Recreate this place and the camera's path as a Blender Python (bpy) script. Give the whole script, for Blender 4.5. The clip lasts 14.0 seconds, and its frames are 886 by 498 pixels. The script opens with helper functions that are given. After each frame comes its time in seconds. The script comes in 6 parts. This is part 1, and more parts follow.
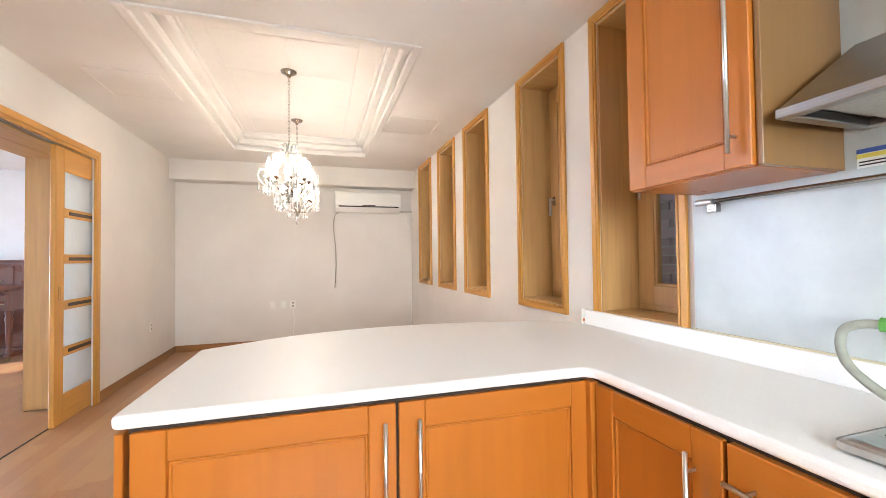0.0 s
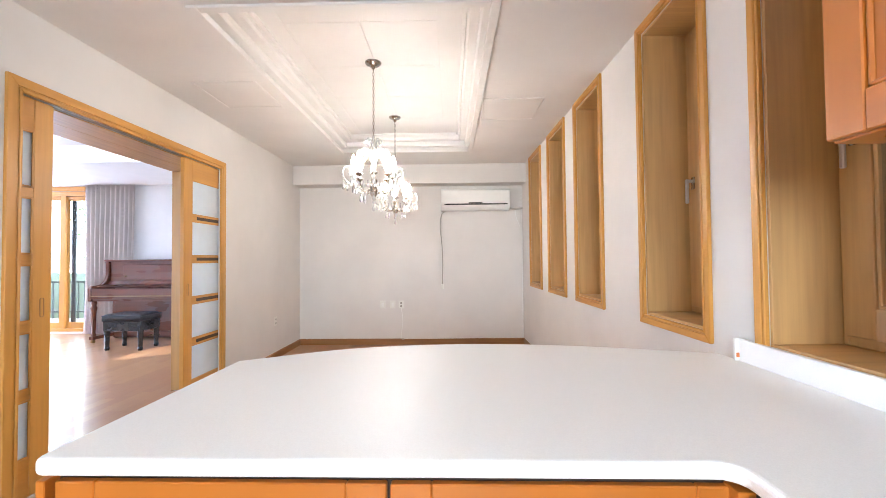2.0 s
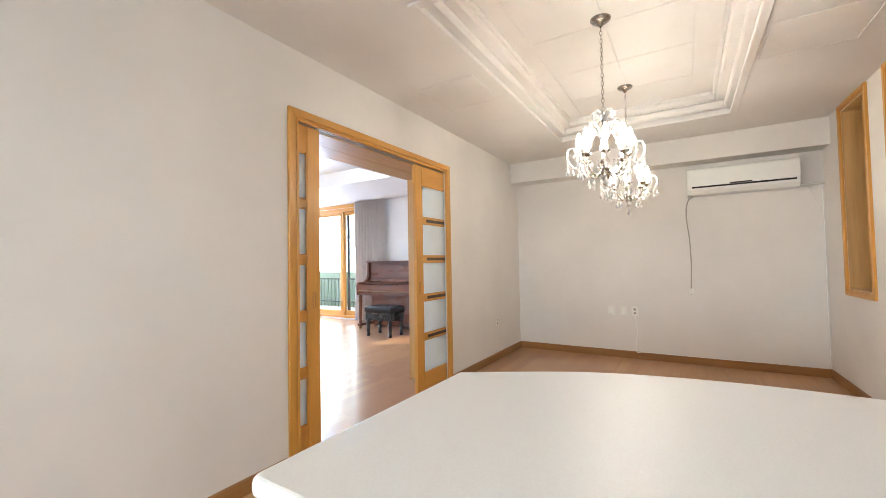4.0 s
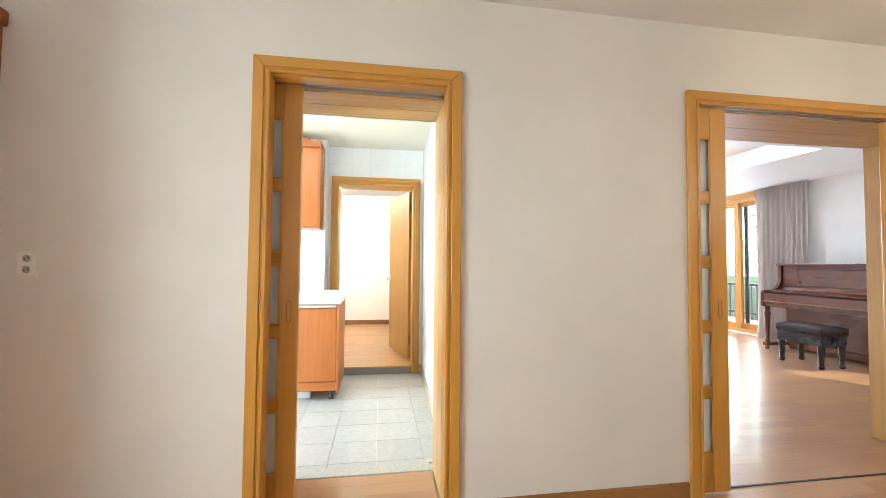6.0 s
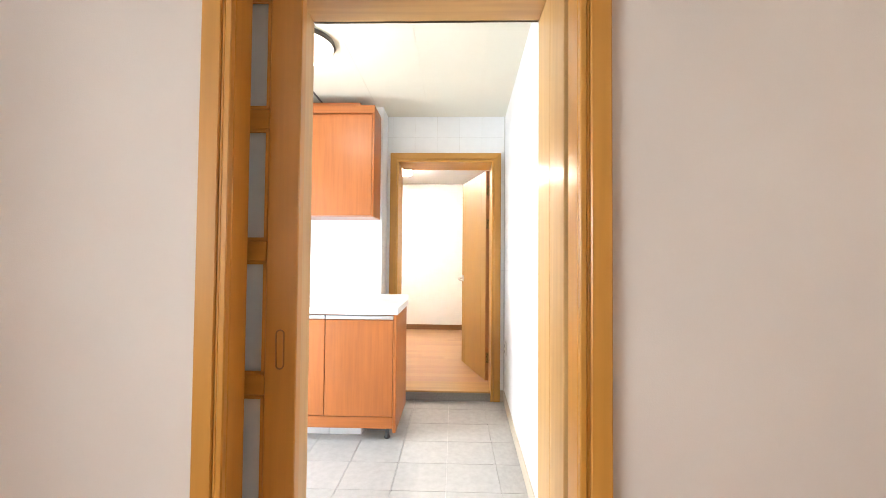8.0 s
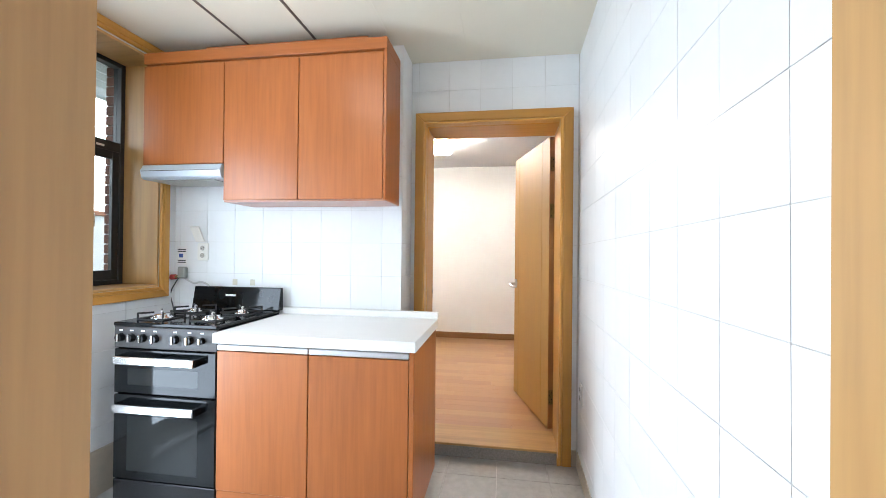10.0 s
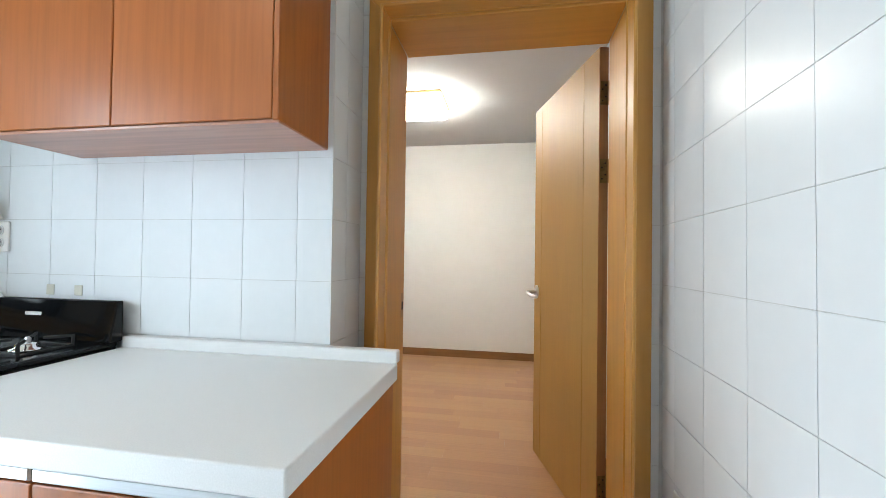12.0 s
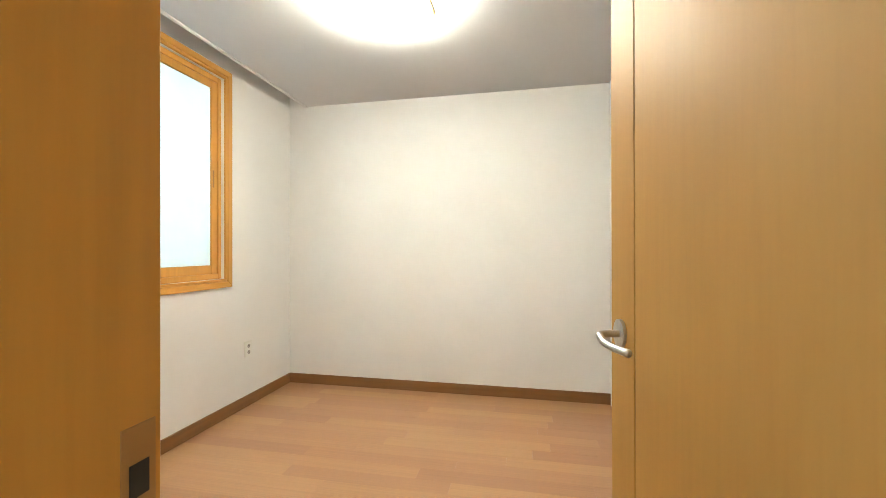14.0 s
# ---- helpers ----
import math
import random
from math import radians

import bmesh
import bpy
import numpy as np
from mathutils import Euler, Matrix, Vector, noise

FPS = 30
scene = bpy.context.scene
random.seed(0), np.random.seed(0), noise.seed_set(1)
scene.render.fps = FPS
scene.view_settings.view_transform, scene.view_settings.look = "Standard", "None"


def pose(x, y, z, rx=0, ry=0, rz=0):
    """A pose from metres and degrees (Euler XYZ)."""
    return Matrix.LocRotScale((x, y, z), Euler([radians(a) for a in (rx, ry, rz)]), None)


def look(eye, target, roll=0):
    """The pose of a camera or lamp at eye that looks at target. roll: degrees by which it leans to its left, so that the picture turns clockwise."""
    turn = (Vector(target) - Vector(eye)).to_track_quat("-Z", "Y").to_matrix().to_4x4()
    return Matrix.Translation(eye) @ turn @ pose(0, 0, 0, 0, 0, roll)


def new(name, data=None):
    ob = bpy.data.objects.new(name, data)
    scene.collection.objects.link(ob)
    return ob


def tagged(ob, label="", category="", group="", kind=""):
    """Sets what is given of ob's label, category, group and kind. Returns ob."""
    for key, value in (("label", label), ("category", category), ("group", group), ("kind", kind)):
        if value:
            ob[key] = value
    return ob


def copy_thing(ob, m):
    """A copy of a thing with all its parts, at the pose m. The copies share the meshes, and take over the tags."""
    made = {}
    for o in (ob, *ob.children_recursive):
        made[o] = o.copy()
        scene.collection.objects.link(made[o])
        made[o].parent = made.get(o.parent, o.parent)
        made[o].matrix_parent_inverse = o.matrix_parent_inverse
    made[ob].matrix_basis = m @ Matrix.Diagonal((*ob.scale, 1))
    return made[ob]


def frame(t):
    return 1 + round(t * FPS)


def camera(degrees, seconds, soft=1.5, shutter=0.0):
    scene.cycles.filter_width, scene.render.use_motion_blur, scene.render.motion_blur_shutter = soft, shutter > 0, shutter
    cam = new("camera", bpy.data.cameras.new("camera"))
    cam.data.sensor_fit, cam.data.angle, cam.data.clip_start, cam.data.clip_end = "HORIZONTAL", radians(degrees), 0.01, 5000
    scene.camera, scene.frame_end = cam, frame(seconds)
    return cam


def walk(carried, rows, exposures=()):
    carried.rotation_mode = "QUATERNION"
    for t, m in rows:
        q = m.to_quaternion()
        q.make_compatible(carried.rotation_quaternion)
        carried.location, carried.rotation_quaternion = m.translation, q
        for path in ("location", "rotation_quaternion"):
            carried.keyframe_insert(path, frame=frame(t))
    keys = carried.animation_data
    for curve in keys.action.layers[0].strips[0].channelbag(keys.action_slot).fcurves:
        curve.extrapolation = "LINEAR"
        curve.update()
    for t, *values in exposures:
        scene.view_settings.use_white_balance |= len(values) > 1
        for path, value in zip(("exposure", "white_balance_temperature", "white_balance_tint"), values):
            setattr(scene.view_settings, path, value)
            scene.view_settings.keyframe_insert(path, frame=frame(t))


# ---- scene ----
cam = camera(96.1, 14.0, soft=0.6)
PATH = [
    (0, (0.07, -0.146, 1.275), (0.661, 1.764, 1.318), -0.7),
    (0.5, (0.165, -0.067, 1.26), (0.561, 1.893, 1.304), -0.5),
    (1, (0.262, 0.062, 1.267), (0.497, 2.047, 1.312), -0.5),
    (1.5, (0.33, 0.148, 1.274), (0.438, 2.145, 1.319), -0.4),
    (2, (0.432, 0.267, 1.286), (0.393, 2.266, 1.334), -0.5),
    (4.5, (0.231, 0.659, 1.264), (-1.232, 2.02, 1.341), -0.7),
    (5, (0.221, 0.609, 1.264), (-1.606, 1.419, 1.348), -0.1),
    (5.5, (0.189, 0.573, 1.29), (-1.755, 1.037, 1.36), 0.2),
    (6, (0.138, 0.559, 1.28), (-1.837, 0.864, 1.35), 0.5),
    (6.5, (-0.035, 0.544, 1.25), (-2.025, 0.732, 1.315), 0.7),
    (7, (-0.314, 0.511, 1.272), (-2.31, 0.611, 1.334), 0.6),
    (7.5, (-0.58, 0.526, 1.248), (-2.579, 0.557, 1.312), 0.4),
    (8, (-0.878, 0.578, 1.281), (-2.877, 0.523, 1.334), 0.5),
    (10.5, (-2.173, 0.559, 1.343), (-4.148, 0.246, 1.349), 0.7),
    (11, (-2.435, 0.532, 1.334), (-4.41, 0.221, 1.331), 0.9),
    (11.5, (-2.718, 0.54, 1.31), (-4.692, 0.215, 1.33), 0.8),
    (12, (-3.069, 0.532, 1.279), (-5.041, 0.196, 1.308), 0.8),
    (12.5, (-3.434, 0.517, 1.278), (-5.406, 0.184, 1.304), 0.6),
    (13, (-3.785, 0.496, 1.29), (-5.757, 0.161, 1.311), 0.5),
    (13.5, (-4.12, 0.475, 1.287), (-6.085, 0.105, 1.294), -0.1),
    (14, (-4.426, 0.444, 1.283), (-6.387, 0.048, 1.288), -0.1),
]
# seconds, stops, white balance
EXPOSURES = [(0, 0.57, 6450, 11), (1.0, 0.58, 6150, 10), (2.2, 0.62, 5880, 11), (4.3, 0.31, 6420, 6), (5.0, 0.33, 6600, 5), (6.0, 0.3, 6700, 5), (7.0, 0.3, 6950, 11), (8.2, 0.1, 7000, 16),
             (10.3, -0.55, 6200, 12), (11.0, -0.8, 6150, 10), (12.0, -0.92, 6250, 8), (12.5, -1.02, 6300, 8), (13.0, -1.0, 6700, 9), (13.5, -0.9, 7000, 9), (14, -0.66, 6600, 4)]
walk(cam, [(t, look(eye, target, roll)) for t, eye, target, roll in PATH], EXPOSURES)

# ---- world and lights ----
world = bpy.data.worlds.new("world")
scene.world = world
world.use_nodes = True
wn = world.node_tree.nodes
sky = wn.new("ShaderNodeTexSky")
sky.sky_type = 'NISHITA'
sky.sun_disc = False
sky.sun_elevation, sky.sun_rotation = radians(52), radians(55)
world.node_tree.links.new(sky.outputs[0], wn["Background"].inputs[0])
wn["Background"].inputs[1].default_value = 0.15

sun = new("sun", bpy.data.lights.new("sun", 'SUN'))
sun.data.energy, sun.data.angle, sun.data.color = 4.0, radians(0.6), (1.0, 0.95, 0.88)
sun.matrix_world = look((0, 0, 20), (-5.0, -3.5, 12.0))


def area_lamp(name, at, to, w, h, watts, colour=(1, 1, 1)):
    ob = new(name, bpy.data.lights.new(name, 'AREA'))
    ob.data.shape, ob.data.size, ob.data.size_y = 'RECTANGLE', w, h
    ob.data.energy, ob.data.color = watts, colour
    ob.matrix_world = look(at, to)
    return ob


def point_lamp(name, at, watts, colour, radius):
    ob = new(name, bpy.data.lights.new(name, 'POINT'))
    ob.data.energy, ob.data.color, ob.data.shadow_soft_size = watts, colour, radius
    ob.location = at
    return ob


DAY = (0.86, 0.93, 1.0)
WARM = (1.0, 0.90, 0.79)
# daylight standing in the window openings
area_lamp("living_daylight", (-8.25, 7.24, 1.30), (-6.9, 0.0, 0.8), 1.7, 2.3, 400, (0.55, 0.70, 1.0))
area_lamp("utility_daylight", (-2.88, -1.66, 1.12), (-3.0, 0.5, 1.0), 0.72, 1.9, 82, (0.72, 0.87, 1.0))
area_lamp("bedroom_daylight", (-6.2, -2.3, 2.0), (-6.2, 0.0, 1.6), 1.6, 1.6, 90, (0.62, 0.85, 1.0))
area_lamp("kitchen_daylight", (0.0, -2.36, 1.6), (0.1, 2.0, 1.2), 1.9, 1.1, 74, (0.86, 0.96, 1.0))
# chandelier bulbs and ceiling lamps
CHANDELIERS = ((-0.17, 3.38), (-0.17, 4.60))
for cx, cy in CHANDELIERS:
    point_lamp("chandelier_glow", (cx + 0.05, cy - 0.04, 1.99), 10, WARM, 0.018)
point_lamp("utility_lamp_glow", (-3.25, -0.35, 2.42), 8, (1.0, 0.97, 0.94), 0.17)

# ---- materials ----
MATS = {}


def shader(name):
    m = bpy.data.materials.new(name)
    m.use_nodes = True
    return m, m.node_tree.nodes, m.node_tree.links, m.node_tree.nodes["Principled BSDF"]


def link_noise(n, l, scale, detail, mapping=None, rough=0.55):
    t = n.new("ShaderNodeTexNoise")
    t.inputs["Scale"].default_value, t.inputs["Detail"].default_value = scale, detail
    t.inputs["Roughness"].default_value = rough
    if mapping:
        l.new(mapping, t.inputs["Vector"])
    return t


def ramp(n, l, source, stops):
    r = n.new("ShaderNodeValToRGB")
    els = r.color_ramp.elements
    while len(els) < len(stops):
        els.new(0.5)
    for e, (p, c) in zip(els, stops):
        e.position, e.color = p, (*c, 1)
    l.new(source, r.inputs[0])
    return r


def object_coords(n, l, scale, random_shift=True):
    tc = n.new("ShaderNodeTexCoord")
    mp = n.new("ShaderNodeMapping")
    mp.inputs["Scale"].default_value = scale
    l.new(tc.outputs["Object"], mp.inputs["Vector"])
    if random_shift:
        oi = n.new("ShaderNodeObjectInfo")
        mul = n.new("ShaderNodeMath")
        mul.operation = 'MULTIPLY'
        mul.inputs[1].default_value = 37.0
        l.new(oi.outputs["Random"], mul.inputs[0])
        l.new(mul.outputs[0], mp.inputs["Location"])
    return mp.outputs[0]


def bump(n, l, b, height, strength, distance):
    bp = n.new("ShaderNodeBump")
    bp.inputs["Strength"].default_value, bp.inputs["Distance"].default_value = strength, distance
    l.new(height, bp.inputs["Height"])
    l.new(bp.outputs[0], b.inputs["Normal"])


def shade(c, k):
    return tuple(min(1, v * k) for v in c)


def wood(name, base, axis='z', rough=0.35, contrast=0.25, coat=0.15, grain=34.0):
    """Wood whose grain runs along one axis of the object."""
    key = (name, axis)
    if key in MATS:
        return MATS[key]
    m, n, l, b = shader(name + "_" + axis)
    sc = [grain, grain, grain]
    sc["xyz".index(axis)] = grain * 0.05
    v = object_coords(n, l, sc)
    fine = link_noise(n, l, 1.0, 6, v)
    sc2 = [5.0, 5.0, 5.0]
    sc2["xyz".index(axis)] = 1.1
    v2 = object_coords(n, l, sc2)
    broad = link_noise(n, l, 1.0, 3, v2)
    r1 = ramp(n, l, fine.outputs[0], ((0.3, shade(base, 1 - contrast)), (0.55, base), (0.75, shade(base, 1 + contrast * 0.5))))
    r2 = ramp(n, l, broad.outputs[0], ((0.3, (0.80, 0.76, 0.72)), (0.62, (1, 1, 1))))
    mx = n.new("ShaderNodeMixRGB")
    mx.blend_type = 'MULTIPLY'
    mx.inputs[0].default_value = 0.5
    l.new(r1.outputs[0], mx.inputs[1])
    l.new(r2.outputs[0], mx.inputs[2])
    l.new(mx.outputs[0], b.inputs["Base Color"])
    rr = n.new("ShaderNodeMapRange")
    rr.inputs["To Min"].default_value, rr.inputs["To Max"].default_value = rough - 0.06, rough + 0.12
    l.new(broad.outputs[0], rr.inputs[0])
    l.new(rr.outputs[0], b.inputs["Roughness"])
    b.inputs["Coat Weight"].default_value, b.inputs["Coat Roughness"].default_value = coat, 0.15
    bump(n, l, b, fine.outputs[0], 0.12, 0.002)
    MATS[key] = m
    return m


def plain(name, colour, rough=0.5, metal=0.0, vary=0.06, scale=9.0, bump_size=0.0, bump_scale=120.0, coat=0.0, spec=0.5):
    """A painted, plastic or metal surface with faint stains and fine relief."""
    if name in MATS:
        return MATS[name]
    m, n, l, b = shader(name)
    v = object_coords(n, l, (1, 1, 1))
    t = link_noise(n, l, scale, 5, v)
    r = ramp(n, l, t.outputs[0], ((0.3, shade(colour, 1 - vary)), (0.7, shade(colour, 1 + vary * 0.5))))
    l.new(r.outputs[0], b.inputs["Base Color"])
    rr = n.new("ShaderNodeMapRange")
    rr.inputs["To Min"].default_value, rr.inputs["To Max"].default_value = max(0.02, rough - 0.05), min(1, rough + 0.08)
    l.new(t.outputs[0], rr.inputs[0])
    l.new(rr.outputs[0], b.inputs["Roughness"])
    b.inputs["Metallic"].default_value = metal
    b.inputs["Coat Weight"].default_value = coat
    b.inputs["Specular IOR Level"].default_value = spec
    if bump_size:
        f = link_noise(n, l, bump_scale, 3, v)
        bump(n, l, b, f.outputs[0], 0.25, bump_size)
    MATS[name] = m
    return m


def brushed(name, colour, rough, axis):
    if name in MATS:
        return MATS[name]
    m, n, l, b = shader(name)
    sc = [260.0, 260.0, 260.0]
    sc["xyz".index(axis)] = 3.0
    t = link_noise(n, l, 1.0, 4, object_coords(n, l, sc))
    r = ramp(n, l, t.outputs[0], ((0.3, shade(colour, 0.85)), (0.7, colour)))
    l.new(r.outputs[0], b.inputs["Base Color"])
    b.inputs["Metallic"].default_value, b.inputs["Roughness"].default_value = 1.0, rough
    bump(n, l, b, t.outputs[0], 0.05, 0.001)
    MATS[name] = m
    return m


def piece_material(name, colour, spread, rough, stain_scale, bump_size=0.001, coat=0.0, grain_axis=None, hue_spread=0.0, stain=0.14):
    """For tiles, planks and bricks: each piece takes a slightly different tone."""
    if name in MATS:
        return MATS[name]
    m, n, l, b = shader(name)
    sc = [1.0, 1.0, 1.0]
    if grain_axis is not None:
        sc = [30.0, 30.0, 30.0]
        sc["xyz".index(grain_axis)] = 1.4
    v = object_coords(n, l, sc)
    t = link_noise(n, l, stain_scale, 6, v)
    r = ramp(n, l, t.outputs[0], ((0.25, shade(colour, 1 - stain)), (0.7, shade(colour, 1 + stain * 0.4))))
    oi = n.new("ShaderNodeObjectInfo")
    hsv = n.new("ShaderNodeHueSaturation")
    mr = n.new("ShaderNodeMapRange")
    mr.inputs["To Min"].default_value, mr.inputs["To Max"].default_value = 1 - spread, 1 + spread
    l.new(oi.outputs["Random"], mr.inputs[0])
    l.new(mr.outputs[0], hsv.inputs["Value"])
    if hue_spread:
        mh = n.new("ShaderNodeMapRange")
        mh.inputs["To Min"].default_value, mh.inputs["To Max"].default_value = 0.5 - hue_spread, 0.5 + hue_spread
        l.new(oi.outputs["Random"], mh.inputs[0])
        l.new(mh.outputs[0], hsv.inputs["Hue"])
    l.new(r.outputs[0], hsv.inputs["Color"])
    l.new(hsv.outputs[0], b.inputs["Base Color"])
    b.inputs["Roughness"].default_value = rough
    b.inputs["Coat Weight"].default_value = coat
    bump(n, l, b, t.outputs[0], 0.15, bump_size)
    MATS[name] = m
    return m


def glow(name, colour, strength):
    if name in MATS:
        return MATS[name]
    m, n, l, b = shader(name)
    b.inputs["Base Color"].default_value = (*colour, 1)
    b.inputs["Emission Color"].default_value = (*colour, 1)
    b.inputs["Emission Strength"].default_value = strength
    MATS[name] = m
    return m


def clear_glass():
    if "clear_glass" in MATS:
        return MATS["clear_glass"]
    m, n, l, b = shader("clear_glass")
    n.remove(b)
    tr, gl, mixs, fr = (n.new("ShaderNode" + k) for k in ("BsdfTransparent", "BsdfGlossy", "MixShader", "LayerWeight"))
    tr.inputs[0].default_value = (0.93, 0.96, 0.96, 1)
    gl.inputs["Roughness"].default_value = 0.02
    fr.inputs[0].default_value = 0.5
    pw, sc = n.new("ShaderNodeMath"), n.new("ShaderNodeMath")
    pw.operation, sc.operation = 'POWER', 'MULTIPLY_ADD'
    pw.inputs[1].default_value, sc.inputs[1].default_value, sc.inputs[2].default_value = 5.0, 0.9, 0.035
    l.new(fr.outputs["Facing"], pw.inputs[0])
    l.new(pw.outputs[0], sc.inputs[0])
    l.new(sc.outputs[0], mixs.inputs[0])
    l.new(tr.outputs[0], mixs.inputs[1])
    l.new(gl.outputs[0], mixs.inputs[2])
    l.new(mixs.outputs[0], n["Material Output"].inputs[0])
    MATS["clear_glass"] = m
    return m


def sheet_material(name, colour, through_share, rough, weave=0.0):
    """Cloth or frosted glass: lets part of the light through."""
    if name in MATS:
        return MATS[name]
    m, n, l, b = shader(name)
    t = link_noise(n, l, 60 if weave else 6, 4, object_coords(n, l, (1, 1, 1)))
    r = ramp(n, l, t.outputs[0], ((0.3, shade(colour, 0.94)), (0.7, colour)))
    l.new(r.outputs[0], b.inputs["Base Color"])
    b.inputs["Roughness"].default_value = rough
    tl, mixs = n.new("ShaderNodeBsdfTranslucent"), n.new("ShaderNodeMixShader")
    l.new(r.outputs[0], tl.inputs[0])
    mixs.inputs[0].default_value = through_share
    l.new(b.outputs[0], mixs.inputs[1])
    l.new(tl.outputs[0], mixs.inputs[2])
    l.new(mixs.outputs[0], n["Material Output"].inputs[0])
    if weave:
        bump(n, l, b, t.outputs[0], 0.3, weave)
    MATS[name] = m
    return m


def crystal():
    if "crystal" in MATS:
        return MATS["crystal"]
    m, n, l, b = shader("crystal")
    b.inputs["Base Color"].default_value = (0.97, 0.97, 0.95, 1)
    b.inputs["Roughness"].default_value = 0.03
    b.inputs["Transmission Weight"].default_value = 0.6
    b.inputs["IOR"].default_value = 1.55
    MATS["crystal"] = m
    return m


HONEY = (0.60, 0.295, 0.058)
MAPLE = (0.57, 0.345, 0.135)
CHERRY = (0.46, 0.145, 0.017)
REDCHERRY = (0.40, 0.115, 0.032)


def trim_wood(axis):
    return wood("honey_trim", HONEY, axis, 0.36, 0.09, 0.15, 48.0)


def lining_wood(axis):
    return wood("maple_lining", MAPLE, axis, 0.4, 0.15, 0.1)


WALLPAPER = plain("wallpaper", (0.74, 0.71, 0.68), 0.8, 0, 0.05, 2.0, 0.0015, 260.0)
PAINT = plain("ceiling_paper", (0.76, 0.735, 0.71), 0.85, 0, 0.05, 1.6, 0.0012, 200.0)
BEDPAPER = plain("bedroom_wallpaper", (0.82, 0.81, 0.79), 0.8, 0, 0.04, 1.7, 0.0012, 240.0)
WHITE = plain("white_paint", (0.8, 0.8, 0.79), 0.5, 0, 0.04, 3.0)
GROUT = plain("grey_grout", (0.66, 0.65, 0.63), 0.9, 0, 0.15, 14.0, 0.001)
SCREED = plain("screed", (0.42, 0.40, 0.37), 0.9, 0, 0.15, 10.0)
TILE = piece_material("white_wall_tile", (0.80, 0.81, 0.81), 0.02, 0.3, 3.0, 0.0004, 0.0, stain=0.02)
TILE.node_tree.nodes["Principled BSDF"].inputs["Specular IOR Level"].default_value = 0.12
FLOORTILE = piece_material("grey_stone_tile", (0.44, 0.435, 0.42), 0.07, 0.38, 7.0, 0.0012)
PLANK = piece_material("laminate_plank", (0.44, 0.238, 0.117), 0.09, 0.29, 1.0, 0.0005, 0.15, 'x', 0.006)
COUNTER = plain("white_quartz", (0.87, 0.865, 0.85), 0.45, 0, 0.05, 320.0, 0, 1, 0.0)
STEEL = brushed("brushed_steel", (0.62, 0.62, 0.60), 0.3, 'z')
STEELY = brushed("brushed_steel_long", (0.62, 0.62, 0.60), 0.3, 'y')
CHROME = plain("chrome", (0.75, 0.75, 0.76), 0.1, 1.0, 0.03)
ANTIQUE = plain("antique_nickel", (0.35, 0.33, 0.30), 0.25, 1.0, 0.2, 40.0)
BRASS = plain("aged_brass", (0.30, 0.21, 0.09), 0.4, 1.0, 0.3, 60.0)
BLACK = plain("black_enamel", (0.011, 0.011, 0.012), 0.2, 0, 0.2, 8.0, 0, 1, 0.0, 0.3)
BLACKGLASS = plain("black_glass", (0.007, 0.008, 0.009), 0.06, 0, 0.2, 5.0, 0, 1, 0.0, 0.25)
IRON = plain("cast_iron", (0.02, 0.02, 0.02), 0.55, 0, 0.3, 60.0, 0.001, 200.0)
BLACKALU = plain("black_window_frame", (0.016, 0.017, 0.018), 0.35, 0, 0.2, 20.0)
PLASTIC = plain("ivory_plastic", (0.80, 0.79, 0.74), 0.4, 0, 0.04, 10.0)
ACWHITE = plain("off_white_plastic", (0.84, 0.835, 0.81), 0.35, 0, 0.03, 8.0)
DARK = plain("dark_slot", (0.02, 0.018, 0.016), 0.6, 0, 0.2, 20.0)
BROWNDARK = plain("dark_brown_inlay", (0.05, 0.03, 0.018), 0.5, 0, 0.2, 20.0)
LEATHER = plain("black_leather", (0.016, 0.016, 0.02), 0.36, 0, 0.25, 30.0, 0.003, 260.0)
STONE = plain("pale_sill_stone", (0.46, 0.44, 0.40), 0.5, 0, 0.18, 60.0, 0.001)
KERB = plain("grey_kerb_stone", (0.27, 0.255, 0.235), 0.75, 0, 0.25, 90.0, 0.002, 160.0)
SKIRTTILE = plain("beige_skirting_tile", (0.52, 0.44, 0.34), 0.35, 0, 0.12, 12.0)
PANELWALL = plain("glossy_splash_panel", (0.51, 0.55, 0.545), 0.3, 0, 0.1, 7.0, 0.0015, 90.0, 0.0)
FROST = sheet_material("frosted_glass", (0.78, 0.83, 0.84), 0.45, 0.28)
CURTAIN = sheet_material("beige_curtain_cloth", (0.84, 0.79, 0.76), 0.4, 0.9, 0.001)
PAPER = plain("white_paper", (0.8, 0.8, 0.78), 0.8)
MORTAR = plain("mortar", (0.45, 0.43, 0.42), 0.95, 0, 0.2, 30.0)
BRICK = piece_material("red_brick", (0.19, 0.085, 0.065), 0.22, 0.85, 25.0, 0.004)
GREYBRICK = piece_material("dark_brick", (0.36, 0.29, 0.31), 0.2, 0.85, 25.0, 0.004)
RUBBER = plain("grey_rubber_hose", (0.34, 0.35, 0.29), 0.55, 0, 0.15, 30.0)
GREEN = plain("green_plastic", (0.10, 0.32, 0.06), 0.5)
REDP = plain("red_plastic", (0.45, 0.05, 0.04), 0.45)
BLUE = plain("blue_print", (0.05, 0.10, 0.35), 0.5)
YELLOW = plain("yellow_print", (0.75, 0.65, 0.12), 0.5)
CREAM = plain("cream_ceiling_board", (0.74, 0.70, 0.58), 0.45, 0, 0.04, 2.0)

# ---- building helpers ----
ORIGIN = {}


